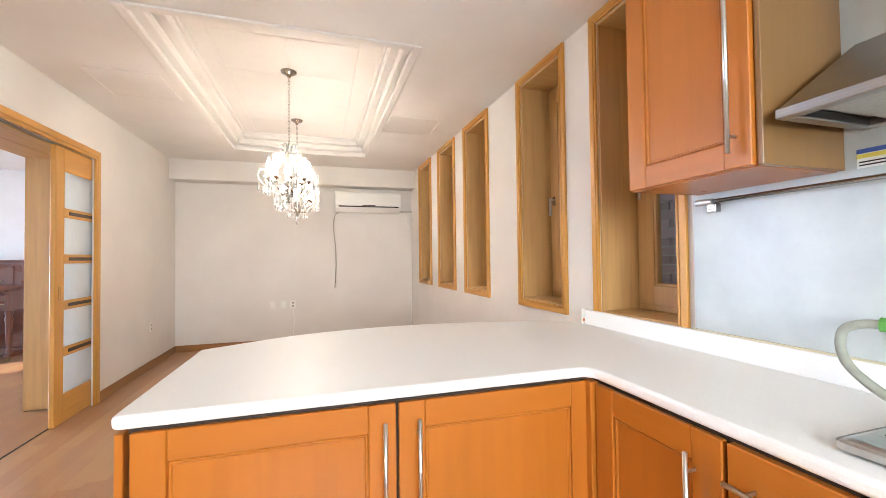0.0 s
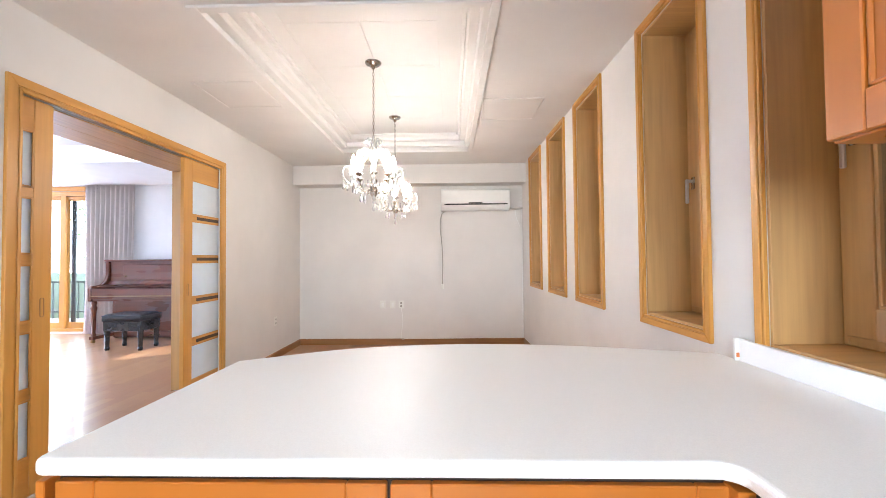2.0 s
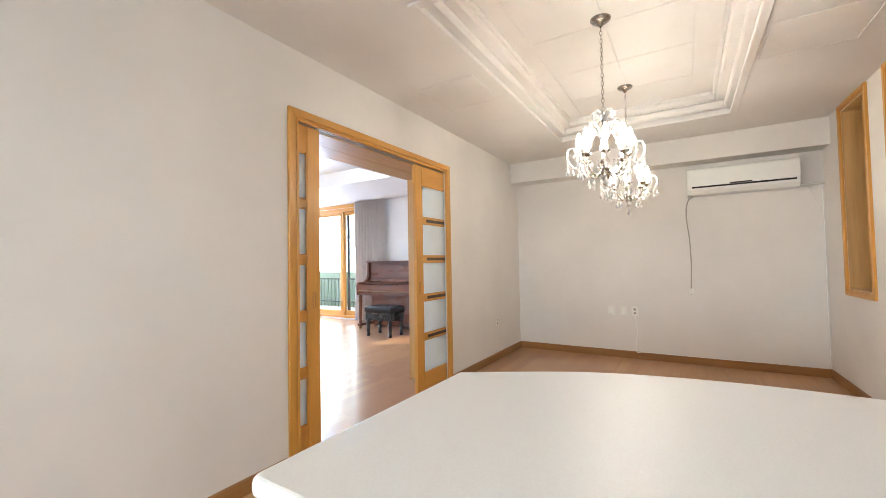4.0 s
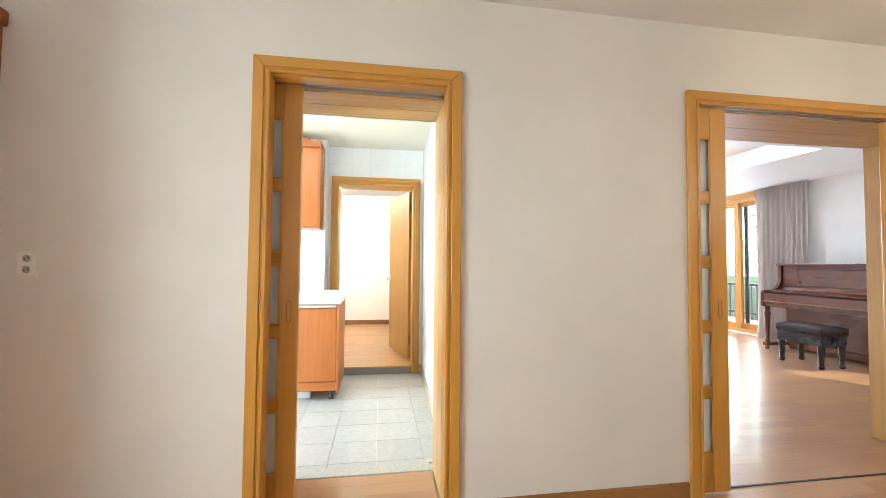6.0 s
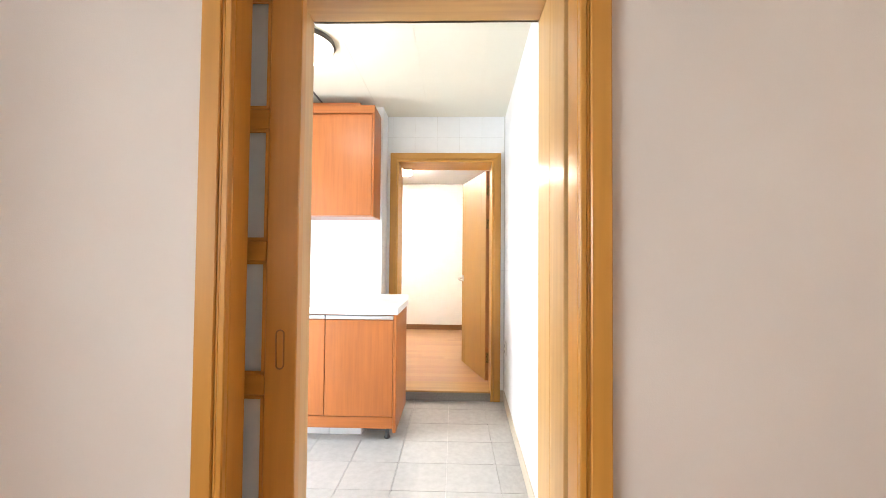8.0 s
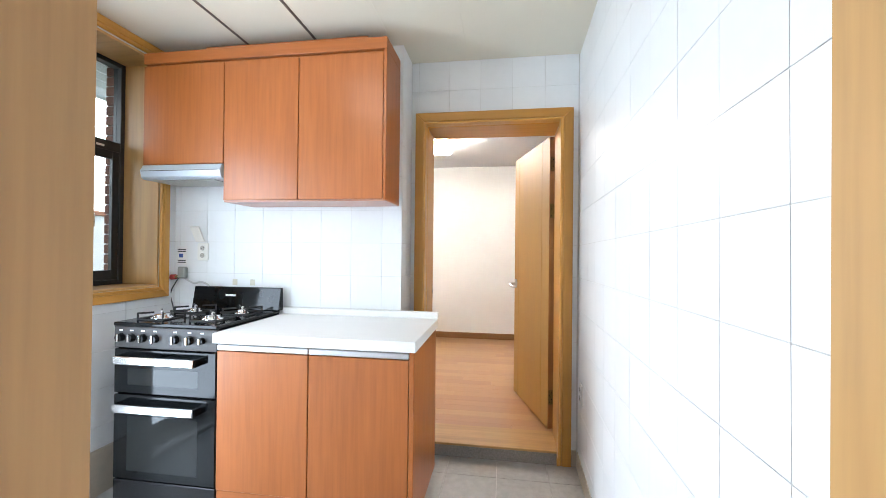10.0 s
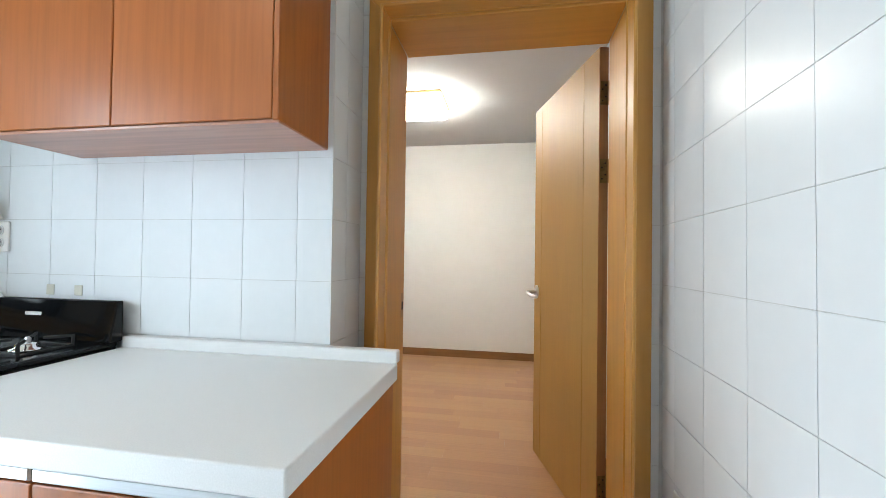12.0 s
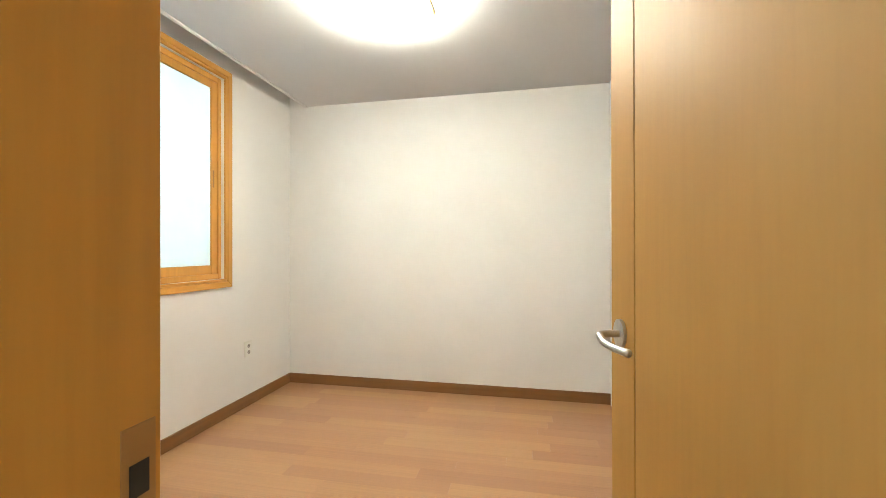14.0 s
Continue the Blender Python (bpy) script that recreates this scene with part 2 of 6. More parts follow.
def thing(name, at, label="", category="", group="", kind="", turn=None):
    """An empty at the base of a thing. With turn its parts are given in its own frame."""
    ob = new(name)
    ob.empty_display_size = 0.1
    if turn is None:
        ob.location = at
        ORIGIN[ob.name] = Vector(at)
    else:
        ob.matrix_world = pose(*at, *turn)
        ORIGIN[ob.name] = Vector((0, 0, 0))
    return tagged(ob, label, category, group, kind)


def part(name, bm, material, parent=None, label="", smooth=False, kind=""):
    """Links a bmesh as one mesh object under a thing or a part."""
    me = bpy.data.meshes.new(name)
    off = ORIGIN.get(parent.name, Vector((0, 0, 0))) if parent else Vector((0, 0, 0))
    if off.length > 0:
        bmesh.ops.translate(bm, verts=bm.verts, vec=-off)
    if smooth:
        for f in bm.faces:
            f.smooth = True
    bm.normal_update()
    bm.to_mesh(me)
    bm.free()
    me.materials.append(material)
    ob = new(name, me)
    if parent:
        ob.parent = parent
        ORIGIN[ob.name] = off
    return tagged(ob, label, "", "", kind)


def solid(name, bm, material, label, category="", kind="structure"):
    ob = part(name, bm, material, None)
    return tagged(ob, label, category, "", kind)


def add_box(bm, x0, x1, y0, y1, z0, z1, bevel=0.0, segs=1):
    x0, x1 = min(x0, x1), max(x0, x1)
    y0, y1 = min(y0, y1), max(y0, y1)
    z0, z1 = min(z0, z1), max(z0, z1)
    vs = [bm.verts.new(p) for p in ((x0, y0, z0), (x1, y0, z0), (x1, y1, z0), (x0, y1, z0),
                                    (x0, y0, z1), (x1, y0, z1), (x1, y1, z1), (x0, y1, z1))]
    fs = [bm.faces.new([vs[i] for i in q]) for q in
          ((3, 2, 1, 0), (4, 5, 6, 7), (0, 1, 5, 4), (1, 2, 6, 5), (2, 3, 7, 6), (3, 0, 4, 7))]
    if bevel:
        es = list({e for f in fs for e in f.edges})
        bmesh.ops.bevel(bm, geom=es, offset=bevel, segments=segs, affect='EDGES', profile=0.5)
    return bm


def box(x0, x1, y0, y1, z0, z1, bevel=0.0, segs=1):
    return add_box(bmesh.new(), x0, x1, y0, y1, z0, z1, bevel, segs)


def boxes(*rows, bevel=0.0):
    bm = bmesh.new()
    for r in rows:
        add_box(bm, *r, bevel=bevel)
    return bm


def prism(points, axis, a, b, bevel=0.0, segs=1, bm=None):
    """A polygon given in the two other axes (in order), extruded along axis from a to b."""
    bm = bm or bmesh.new()
    k = "xyz".index(axis)

    def at(p, d):
        q = list(p)
        q.insert(k, d)
        return q
    lo = [bm.verts.new(at(p, a)) for p in points]
    hi = [bm.verts.new(at(p, b)) for p in points]
    n = len(points)
    fs = [bm.faces.new(lo[::-1]), bm.faces.new(hi)]
    for i in range(n):
        fs.append(bm.faces.new((lo[i], lo[(i + 1) % n], hi[(i + 1) % n], hi[i])))
    if bevel:
        es = list({e for f in fs for e in f.edges})
        bmesh.ops.bevel(bm, geom=es, offset=bevel, segments=segs, affect='EDGES', profile=0.5)
    bmesh.ops.recalc_face_normals(bm, faces=bm.faces)
    return bm


def add_rod(bm, p, q, r0, r1=None, sides=12, caps=True):
    """A round rod from p to q."""
    p, q = Vector(p), Vector(q)
    r1 = r0 if r1 is None else r1
    d = q - p
    m = Matrix.Translation((p + q) / 2) @ d.to_track_quat('Z', 'Y').to_matrix().to_4x4()
    bmesh.ops.create_cone(bm, cap_ends=caps, segments=sides, radius1=r0, radius2=r1, depth=d.length, matrix=m)
    return bm


def rod(p, q, r0, r1=None, sides=12):
    return add_rod(bmesh.new(), p, q, r0, r1, sides)


def add_lathe(bm, centre, profile, sides=20):
    """A turned body round a vertical axis; profile rows are (radius, z)."""
    cx, cy = centre
    rings = []
    for r, z in profile:
        rings.append([bm.verts.new((cx + r * math.cos(2 * math.pi * i / sides), cy + r * math.sin(2 * math.pi * i / sides), z))
                      for i in range(sides)])
    for a, b in zip(rings, rings[1:]):
        for i in range(sides):
            j = (i + 1) % sides
            bm.faces.new((a[i], a[j], b[j], b[i]))
    bm.faces.new(rings[0][::-1])
    bm.faces.new(rings[-1])
    bmesh.ops.recalc_face_normals(bm, faces=bm.faces)
    return bm


def lathe(centre, profile, sides=20):
    return add_lathe(bmesh.new(), centre, profile, sides)


def add_tube(bm, points, r, sides=8):
    """A tube along a line of points."""
    pts = [Vector(p) for p in points]
    rings = []
    up = Vector((0.13, 0.31, 0.94))
    for i, p in enumerate(pts):
        d = (pts[min(i + 1, len(pts) - 1)] - pts[max(i - 1, 0)]).normalized()
        s = d.cross(up)
        if s.length < 1e-4:
            s = d.cross(Vector((1, 0, 0)))
        s.normalize()
        t = s.cross(d)
        rings.append([bm.verts.new(p + r * (math.cos(2 * math.pi * k / sides) * s + math.sin(2 * math.pi * k / sides) * t)) for k in range(sides)])
    for a, b in zip(rings, rings[1:]):
        for i in range(sides):
            j = (i + 1) % sides
            bm.faces.new((a[i], a[j], b[j], b[i]))
    bm.faces.new(rings[0][::-1])
    bm.faces.new(rings[-1])
    bmesh.ops.recalc_face_normals(bm, faces=bm.faces)
    return bm


def tube(points, r, sides=8):
    return add_tube(bmesh.new(), points, r, sides)


def smooth_line(points, steps=6):
    """Catmull-Rom through the points."""
    p = [Vector(q) for q in points]
    p = [2 * p[0] - p[1]] + p + [2 * p[-1] - p[-2]]
    out = []
    for i in range(1, len(p) - 2):
        for k in range(steps):
            t = k / steps
            a, b, c, d = p[i - 1], p[i], p[i + 1], p[i + 2]
            out.append(0.5 * ((2 * b) + (c - a) * t + (2 * a - 5 * b + 4 * c - d) * t * t + (3 * b - a - 3 * c + d) * t ** 3))
    out.append(p[-2])
    return out


def slab(axis, p0, p1, a0, a1, z0, z1):
    """Box bounds for a wall whose normal is the given axis: p along it, a along the wall."""
    return (p0, p1, a0, a1, z0, z1) if axis == 'x' else (a0, a1, p0, p1, z0, z1)


def wall_with_holes(axis, p0, p1, a0, a1, z0, z1, holes, bm=None):
    """A wall slab with openings that go right through it; holes are (a0, a1, z0, z1)."""
    bm = bm or bmesh.new()
    cuts = sorted({a0, a1, *[h[0] for h in holes], *[h[1] for h in holes]})
    for c0, c1 in zip(cuts, cuts[1:]):
        mid = (c0 + c1) / 2
        low = z0
        for h in sorted([h for h in holes if h[0] < mid < h[1]], key=lambda h: h[2]):
            if h[2] > low + 1e-4:
                add_box(bm, *slab(axis, p0, p1, c0, c1, low, h[2]))
            low = h[3]
        if low < z1 - 1e-4:
            add_box(bm, *slab(axis, p0, p1, c0, c1, low, z1))
    return bm


def frame_board(axis, face, out, outer, inner, side):
    """One mitred board of a casing: outer and inner are (a0, a1, z0, z1); out is the side it stands proud to."""
    o, i = outer, inner
    quads = {"left": ((o[0], o[2]), (i[0], i[2]), (i[0], i[3]), (o[0], o[3])),
             "right": ((o[1], o[2]), (o[1], o[3]), (i[1], i[3]), (i[1], i[2])),
             "top": ((o[0], o[3]), (i[0], i[3]), (i[1], i[3]), (o[1], o[3])),
             "bottom": ((o[0], o[2]), (o[1], o[2]), (i[1], i[2]), (i[0], i[2]))}
    return prism(quads[side], axis, face, face + out, 0.003)


def casing(parent, axis, face, sgn, outer, width, sides=("left", "right", "top"), thick=0.016, band=0.66, name="casing"):
    """Mitred casing with a raised outer band, a flat and an inner bead."""
    def shrink(r, w):
        return (r[0] + w, r[1] - w, r[2] + (w if "bottom" in sides else 0), r[3] - w)
    inner = shrink(outer, width)
    mid = shrink(outer, width * band)
    bead = shrink(outer, width * 0.78)
    for s in sides:
        grain = 'z' if s in ("left", "right") else ('y' if axis == 'x' else 'x')
        bm = frame_board(axis, face, sgn * (thick + 0.005), outer, mid, s)
        frame2 = frame_board(axis, face, sgn * thick, mid, bead, s)
        frame3 = frame_board(axis, face, sgn * (thick + 0.004), bead, inner, s)
        for extra in (frame2, frame3):
            me = bpy.data.meshes.new("tmp")
            extra.to_mesh(me)
            extra.free()
            bm.from_mesh(me)
            bpy.data.meshes.remove(me)
        part(name, bm, trim_wood(grain), parent)


# ---- plan ----
XL, XLB = -1.86, -2.36        # wall between dining room and the rooms beyond
XR = 1.585                    # dining wall with the slit windows
YS, YF = -2.4, 6.27           # kitchen end and far wall
CEIL = 2.66
TRAY = (-0.975, 0.705, 2.36, 5.35)
UX0, UX1, UY0, UY1, UC = -4.535, XLB, -1.6, 1.045, 2.605
UBX, UBY = -4.29, -0.047      # deeper part of the utility back wall
BX0, BX1, BY0, BY1, BF, BC = -7.70, -4.80, -1.64, 1.14, 0.088, 2.575
LX0, LY0, LY1, LC = -9.6, 1.3, 7.3, 2.65
UD = (0.02, 0.880, 2.195)       # sliding door to the utility room: a0, a1, top
LR = (2.33, 4.17, 2.20)       # sliding doors to the living room
BD = (0.066, 0.922, 2.165)    # bedroom door opening

UI, LI = (0.035, 0.892), (2.30, 4.215)   # clear width behind the sliding doors

# floors
solid("floor_slab_dining", box(XLB, XR + 0.08, YS, YF, -0.2, -0.012), SCREED, "bare screed under the dining room planks", "floor")
solid("floor_slab_living", box(LX0, XLB, LY0, LY1, -0.2, -0.012), SCREED, "bare screed under the living room planks", "floor")
solid("floor_slab_utility", box(UX0 - 0.0, XLB, UY0, UY1, -0.2, -0.01), GROUT, "grey grout bed of the tiled utility floor", "floor")
solid("floor_slab_bedroom", box(BX0, BX1, BY0, BY1, -0.2, BF - 0.012), SCREED, "bare screed under the bedroom planks", "floor")

# wall between dining and the rooms behind, hollow where the sliding doors run
bm = bmesh.new()
wall_with_holes('x', XL, XL - 0.08, YS, 1.2, 0, CEIL + 0.2, [(UD[0] - 0.012, UD[1] + 0.012, -1, UD[2])], bm)
wall_with_holes('x', XL, XL - 0.012, 1.2, YF, 0, CEIL + 0.2, [(LR[0], LR[1], -1, LR[2])], bm)
wall_with_holes('x', XL - 0.165, XLB, YS, 1.2, 0, CEIL + 0.2, [(UI[0] - 0.025, UI[1] + 0.025, -1, UD[2] + 0.02)], bm)
wall_with_holes('x', XL - 0.06, XLB, 1.2, YF, 0, CEIL + 0.2, [(LI[0] - 0.025, LI[1] + 0.025, -1, LR[2] + 0.02)], bm)
for p, q, a0, a1 in ((0.08, 0.165, YS, -0.95), (0.08, 0.165, 1.0, 1.2), (0.012, 0.06, 1.2, 1.35), (0.012, 0.06, 5.1, YF)):
    add_box(bm, XL - p, XL - q, a0, a1, 0, CEIL + 0.2)
add_box(bm, XL - 0.08, XL - 0.165, -0.95, 1.0, UD[2] + 0.02, CEIL + 0.2)
add_box(bm, XL - 0.012, XL - 0.06, 1.35, 5.1, LR[2] + 0.02, CEIL + 0.2)
WALL_W = solid("wall_west", bm, WALLPAPER, "off-white papered wall between dining room and utility room", "wall")

SLITS = [(5.09, 5.74), (4.13, 4.78), (3.22, 3.85), (2.045, 2.675), (1.185, 1.795)]
SZ0, SZ1 = 0.90, 2.655
SW = 0.052                    # casing width of the slit windows
holes = [(a + SW, b - SW, SZ0 + SW, SZ1 - SW) for a, b in SLITS]
# the window wall runs slightly out of square
EAST = Matrix.Translation((XR, 2.0, 0)) @ Matrix.Rotation(radians(0.9), 4, 'Z') @ Matrix.Translation((-XR, -2.0, 0))
WALL_E = solid("wall_east", wall_with_holes('x', XR, XR + 0.42, YS - 0.3, YF + 0.3, -0.2, CEIL + 0.2, holes), WALLPAPER,
      "off-white papered wall with five slit windows", "wall")
WALL_E.matrix_world = EAST
solid("wall_north", box(XLB, XR, YF, YF + 0.25, -0.2, CEIL + 0.2), WALLPAPER, "off-white papered far wall of the dining room", "wall")
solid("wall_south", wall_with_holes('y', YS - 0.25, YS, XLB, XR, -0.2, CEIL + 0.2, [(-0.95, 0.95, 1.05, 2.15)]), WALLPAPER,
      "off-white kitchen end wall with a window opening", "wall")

# dining ceiling with its stepped tray
x0, x1, y0, y1 = TRAY
bm = boxes((XL - 0.01, x0, YS, YF, CEIL, CEIL + 0.25), (x1, XR + 0.08, YS, YF, CEIL, CEIL + 0.25),
           (x0, x1, YS, y0, CEIL, CEIL + 0.25), (x0, x1, y1, YF, CEIL, CEIL + 0.25))
TOP = 2.845
add_box(bm, x0 - 0.02, x1 + 0.02, y0 - 0.02, y1 + 0.02, TOP + 0.012, TOP + 0.10)


def ring(bm, r, w, z0, z1, bevel=0.0):
    a0, a1, b0, b1 = r
    add_box(bm, a0, a0 + w, b0, b1, z0, z1, bevel)
    add_box(bm, a1 - w, a1, b0, b1, z0, z1, bevel)
    add_box(bm, a0 + w, a1 - w, b0, b0 + w, z0, z1, bevel)
    add_box(bm, a0 + w, a1 - w, b1 - w, b1, z0, z1, bevel)


ring(bm, (x0 - 0.012, x1 + 0.012, y0 - 0.012, y1 + 0.012), 0.055, CEIL - 0.014, CEIL + 0.02, 0.004)
ring(bm, (x0 + 0.0, x1 - 0.0, y0 + 0.0, y1 - 0.0), 0.085, CEIL + 0.055, CEIL + 0.12, 0.012)
ring(bm, (x0 + 0.0, x1 - 0.0, y0 + 0.0, y1 - 0.0), 0.155, CEIL + 0.12, TOP + 0.02, 0.014)
ring(bm, (x0 + 0.155, x1 - 0.155, y0 + 0.155, y1 - 0.155), 0.03, TOP - 0.022, TOP + 0.02, 0.006)
# boards of the tray ceiling, with open joints
bx = [-0.665, -0.155, 0.358]
by = [2.835, 3.44, 4.045, 4.65, y1 - 0.16]
for i in range(len(bx) - 1):
    for j in range(len(by) - 1):
        add_box(bm, bx[i] + 0.002, bx[i + 1] - 0.002, by[j] + 0.002, by[j + 1] - 0.002, TOP, TOP + 0.014)
for a0, a1, b0, b1 in ((x0 + 0.16, bx[0], y0 + 0.16, y1 - 0.16), (bx[-1], x1 - 0.16, y0 + 0.16, y1 - 0.16), (bx[0], bx[-1], y0 + 0.16, by[0])):
    add_box(bm, a0 + 0.0015, a1 - 0.0015, b0 + 0.0015, b1 - 0.0015, TOP, TOP + 0.014)
# access hatches
for a0, a1, b0, b1 in ((-1.54, -1.07, 3.27, 3.75), (0.745, 1.24, 3.68, 4.17)):
    add_box(bm, a0, a1, b0, b1, CEIL - 0.004, CEIL + 0.01)
    ring(bm, (a0 - 0.014, a1 + 0.014, b0 - 0.014, b1 + 0.014), 0.011, CEIL - 0.007, CEIL + 0.01, 0.002)
solid("ceiling_dining", bm, PAINT, "off-white dining room ceiling with a stepped tray and hatches", "ceiling")
solid("beam_north", box(XL, XR, 6.01, YF, 2.378, CEIL - 0.002, 0.004), WALLPAPER, "off-white boxed beam along the far wall", "beam")


def baseboard(axis, face, sgn, a0, a1, z0=0.0, h=0.085, name="baseboard", tone=None):
    bm = boxes(slab(axis, face, face + sgn * 0.012, a0, a1, z0, z0 + h), slab(axis, face, face + sgn * 0.009, a0, a1, z0 + h, z0 + h + 0.006), bevel=0.002)
    g = 'y' if axis == 'x' else 'x'
    return solid(name, bm, wood("brown_baseboard", tone or (0.33, 0.155, 0.05), g, 0.4, 0.2, 0.1), "brown wood baseboard along the wall", "baseboard")


baseboard('x', XL, 1, -1.08, UD[0] - 0.08)
baseboard('x', XL, 1, UD[1] + 0.07, LR[0] - 0.085)
baseboard('x', XL, 1, LR[1] + 0.085, YF)
baseboard('y', YF, -1, XL + 0.013, XR)
baseboard('x', XR, -1, 2.0, YF - 0.013).matrix_world = EAST


# ---- sliding doors ----
def sliding_opening(name, a0, a1, top, label):
    op = thing(name, (XL, (a0 + a1) / 2, 0), label, "door", kind="structure")
    w = 0.078
    casing(op, 'x', XL, 1, (a0 - w, a1 + w, 0, top + 0.072), w)
    return op


def opening_lining(op, a0, a1, top, xb, c0, c1, f, e):
    """Boards that line the opening behind the sliding track."""
    xa = XL - e - 0.001
    xm = (xa + xb) / 2
    for s0, s1 in ((xa, xm + 0.0015), (xm - 0.0015, xb - 0.014)):
        part("head_lining", box(s0, s1, a0, a1, top - 0.012, top + 0.018, 0.002), lining_wood('y'), op, "pale maple head board")
        part("jamb_lining", box(s0, s1, a1, a1 + 0.024, 0, top + 0.018, 0.002), lining_wood('z'), op, "pale maple jamb board")
        part("jamb_lining", box(s0, s1, a0 - 0.024, a0, 0, top + 0.018, 0.002), lining_wood('z'), op, "pale maple jamb board")
    # head track
    part("track_rail", boxes((XL - f - 0.002, XL - f - 0.010, c0, c1, top - 0.006, top + 0.012), (XL - e + 0.010, XL - e + 0.002, c0, c1, top - 0.006, top + 0.012),
                             (XL - f - 0.010, XL - e + 0.010, c0, c1, top + 0.009, top + 0.012)), STEELY, op, "grey metal sliding track")
    # boards between the casing and the track
    if f < 0.05:
        return
    part("front_lining", box(XL, XL - 0.081, c0, c1, top - 0.012, top - 0.001, 0.002), trim_wood('y'), op)
    part("front_lining", box(XL, XL - 0.081, c0 - 0.011, c0, 0, top - 0.012, 0.002), trim_wood('z'), op)
    part("front_lining", box(XL, XL - 0.081, c1, c1 + 0.011, 0, top - 0.012, 0.002), trim_wood('z'), op)


DOOR_PANES = [0.222 + 0.369 * k for k in range(5)]


def sliding_door(name, a0, a1, stile_at, label, xc, slots=False):
    """A five-pane frosted sliding door that spans a0 to a1 along the wall."""
    t = 0.018
    dr = thing(name, (xc, (a0 + a1) / 2, 0.008), label, "sliding door")
    lo, hi = 0.008, 2.192
    s = 0.088 if xc < XL - 0.1 else 0.105
    for b0, b1 in ((a0, a0 + s), (a1 - s, a1)):
        part("stile", box(xc - t, xc + t, b0, b1, lo, hi, 0.003), trim_wood('z'), dr)
    zs = [lo] + [z for p in DOOR_PANES for z in (p, p + 0.312)] + [hi]
    for k in range(0, len(zs), 2):
        rail = part("rail", box(xc - t + 0.001, xc + t - 0.001, a0 + s, a1 - s, zs[k], zs[k + 1], 0.003), trim_wood('y'), dr)
        if slots and 0 < k < len(zs) - 2:
            zc = (zs[k] + zs[k + 1]) / 2
            part("inlay", box(xc + t - 0.002, xc + t + 0.002, a0 + s + 0.07, a1 - s - 0.02, zc - 0.014, zc + 0.014), BROWNDARK, rail, "dark brown inlay strip")
    for p in DOOR_PANES:
        pane = part("pane", box(xc - 0.003, xc + 0.003, a0 + s, a1 - s, p, p + 0.312), FROST, dr, "frosted glass pane")
        for xs in (xc + t - 0.007, xc - t + 0.001):
            b = bmesh.new()
            for c in ((a0 + s, a0 + s + 0.009, p, p + 0.312), (a1 - s - 0.009, a1 - s, p, p + 0.312),
                      (a0 + s, a1 - s, p, p + 0.009), (a0 + s, a1 - s, p + 0.303, p + 0.312)):
                add_box(b, xs, xs + 0.006, *c)
            part("bead", b, trim_wood('z'), pane)
    # flush pull let into the leading stile
    c = stile_at
    ring_pts = []
    for i in range(16):
        ang = 2 * math.pi * i / 16
        ring_pts.append((xc + t + 0.001, c + 0.011 * math.cos(ang), 1.03 + 0.011 * math.sin(ang) + (0.042 if math.sin(ang) > 0 else -0.042)))
    part("flush_pull", tube(ring_pts + [ring_pts[0]], 0.0022, 6), wood("pull_wood", (0.32, 0.16, 0.045), 'z'), dr, "oval flush pull")
    return dr


ud = sliding_opening("door_1", UD[0], UD[1], UD[2], "honey wood casing of the open sliding door to the utility room")
opening_lining(ud, UI[0], UI[1], UD[2], XLB, UD[0], UD[1], 0.08, 0.165)
sliding_door("sliding_door", -0.74, 0.147, 0.102, "honey wood sliding door with frosted panes, pushed into the wall", XL - 0.125)
lr = sliding_opening("door_2", LR[0], LR[1], LR[2], "honey wood casing of the open double sliding door to the living room")
opening_lining(lr, LI[0], LI[1], LR[2], XLB, LR[0], LR[1], 0.012, 0.06)
sliding_door("sliding_door", 1.56, 2.528, 2.475, "honey wood sliding door with frosted panes, half pushed into the wall", XL - 0.036)
sliding_door("sliding_door", 3.668, 4.64, 3.72, "honey wood sliding door with frosted panes and dark inlays, half open", XL - 0.036, True)
solid("floor_track", boxes((XL - 0.055, XL - 0.07, LR[0], LR[1], -0.006, 0.004), bevel=0.001), DARK, "dark metal floor track of the sliding doors", "track")
solid("threshold_utility", box(XLB + 0.02, XLB - 0.09, UD[0] + 0.02, UD[1], -0.15, 0.006, 0.004), STONE, "pale stone sill between wood floor and utility tiles", "threshold")


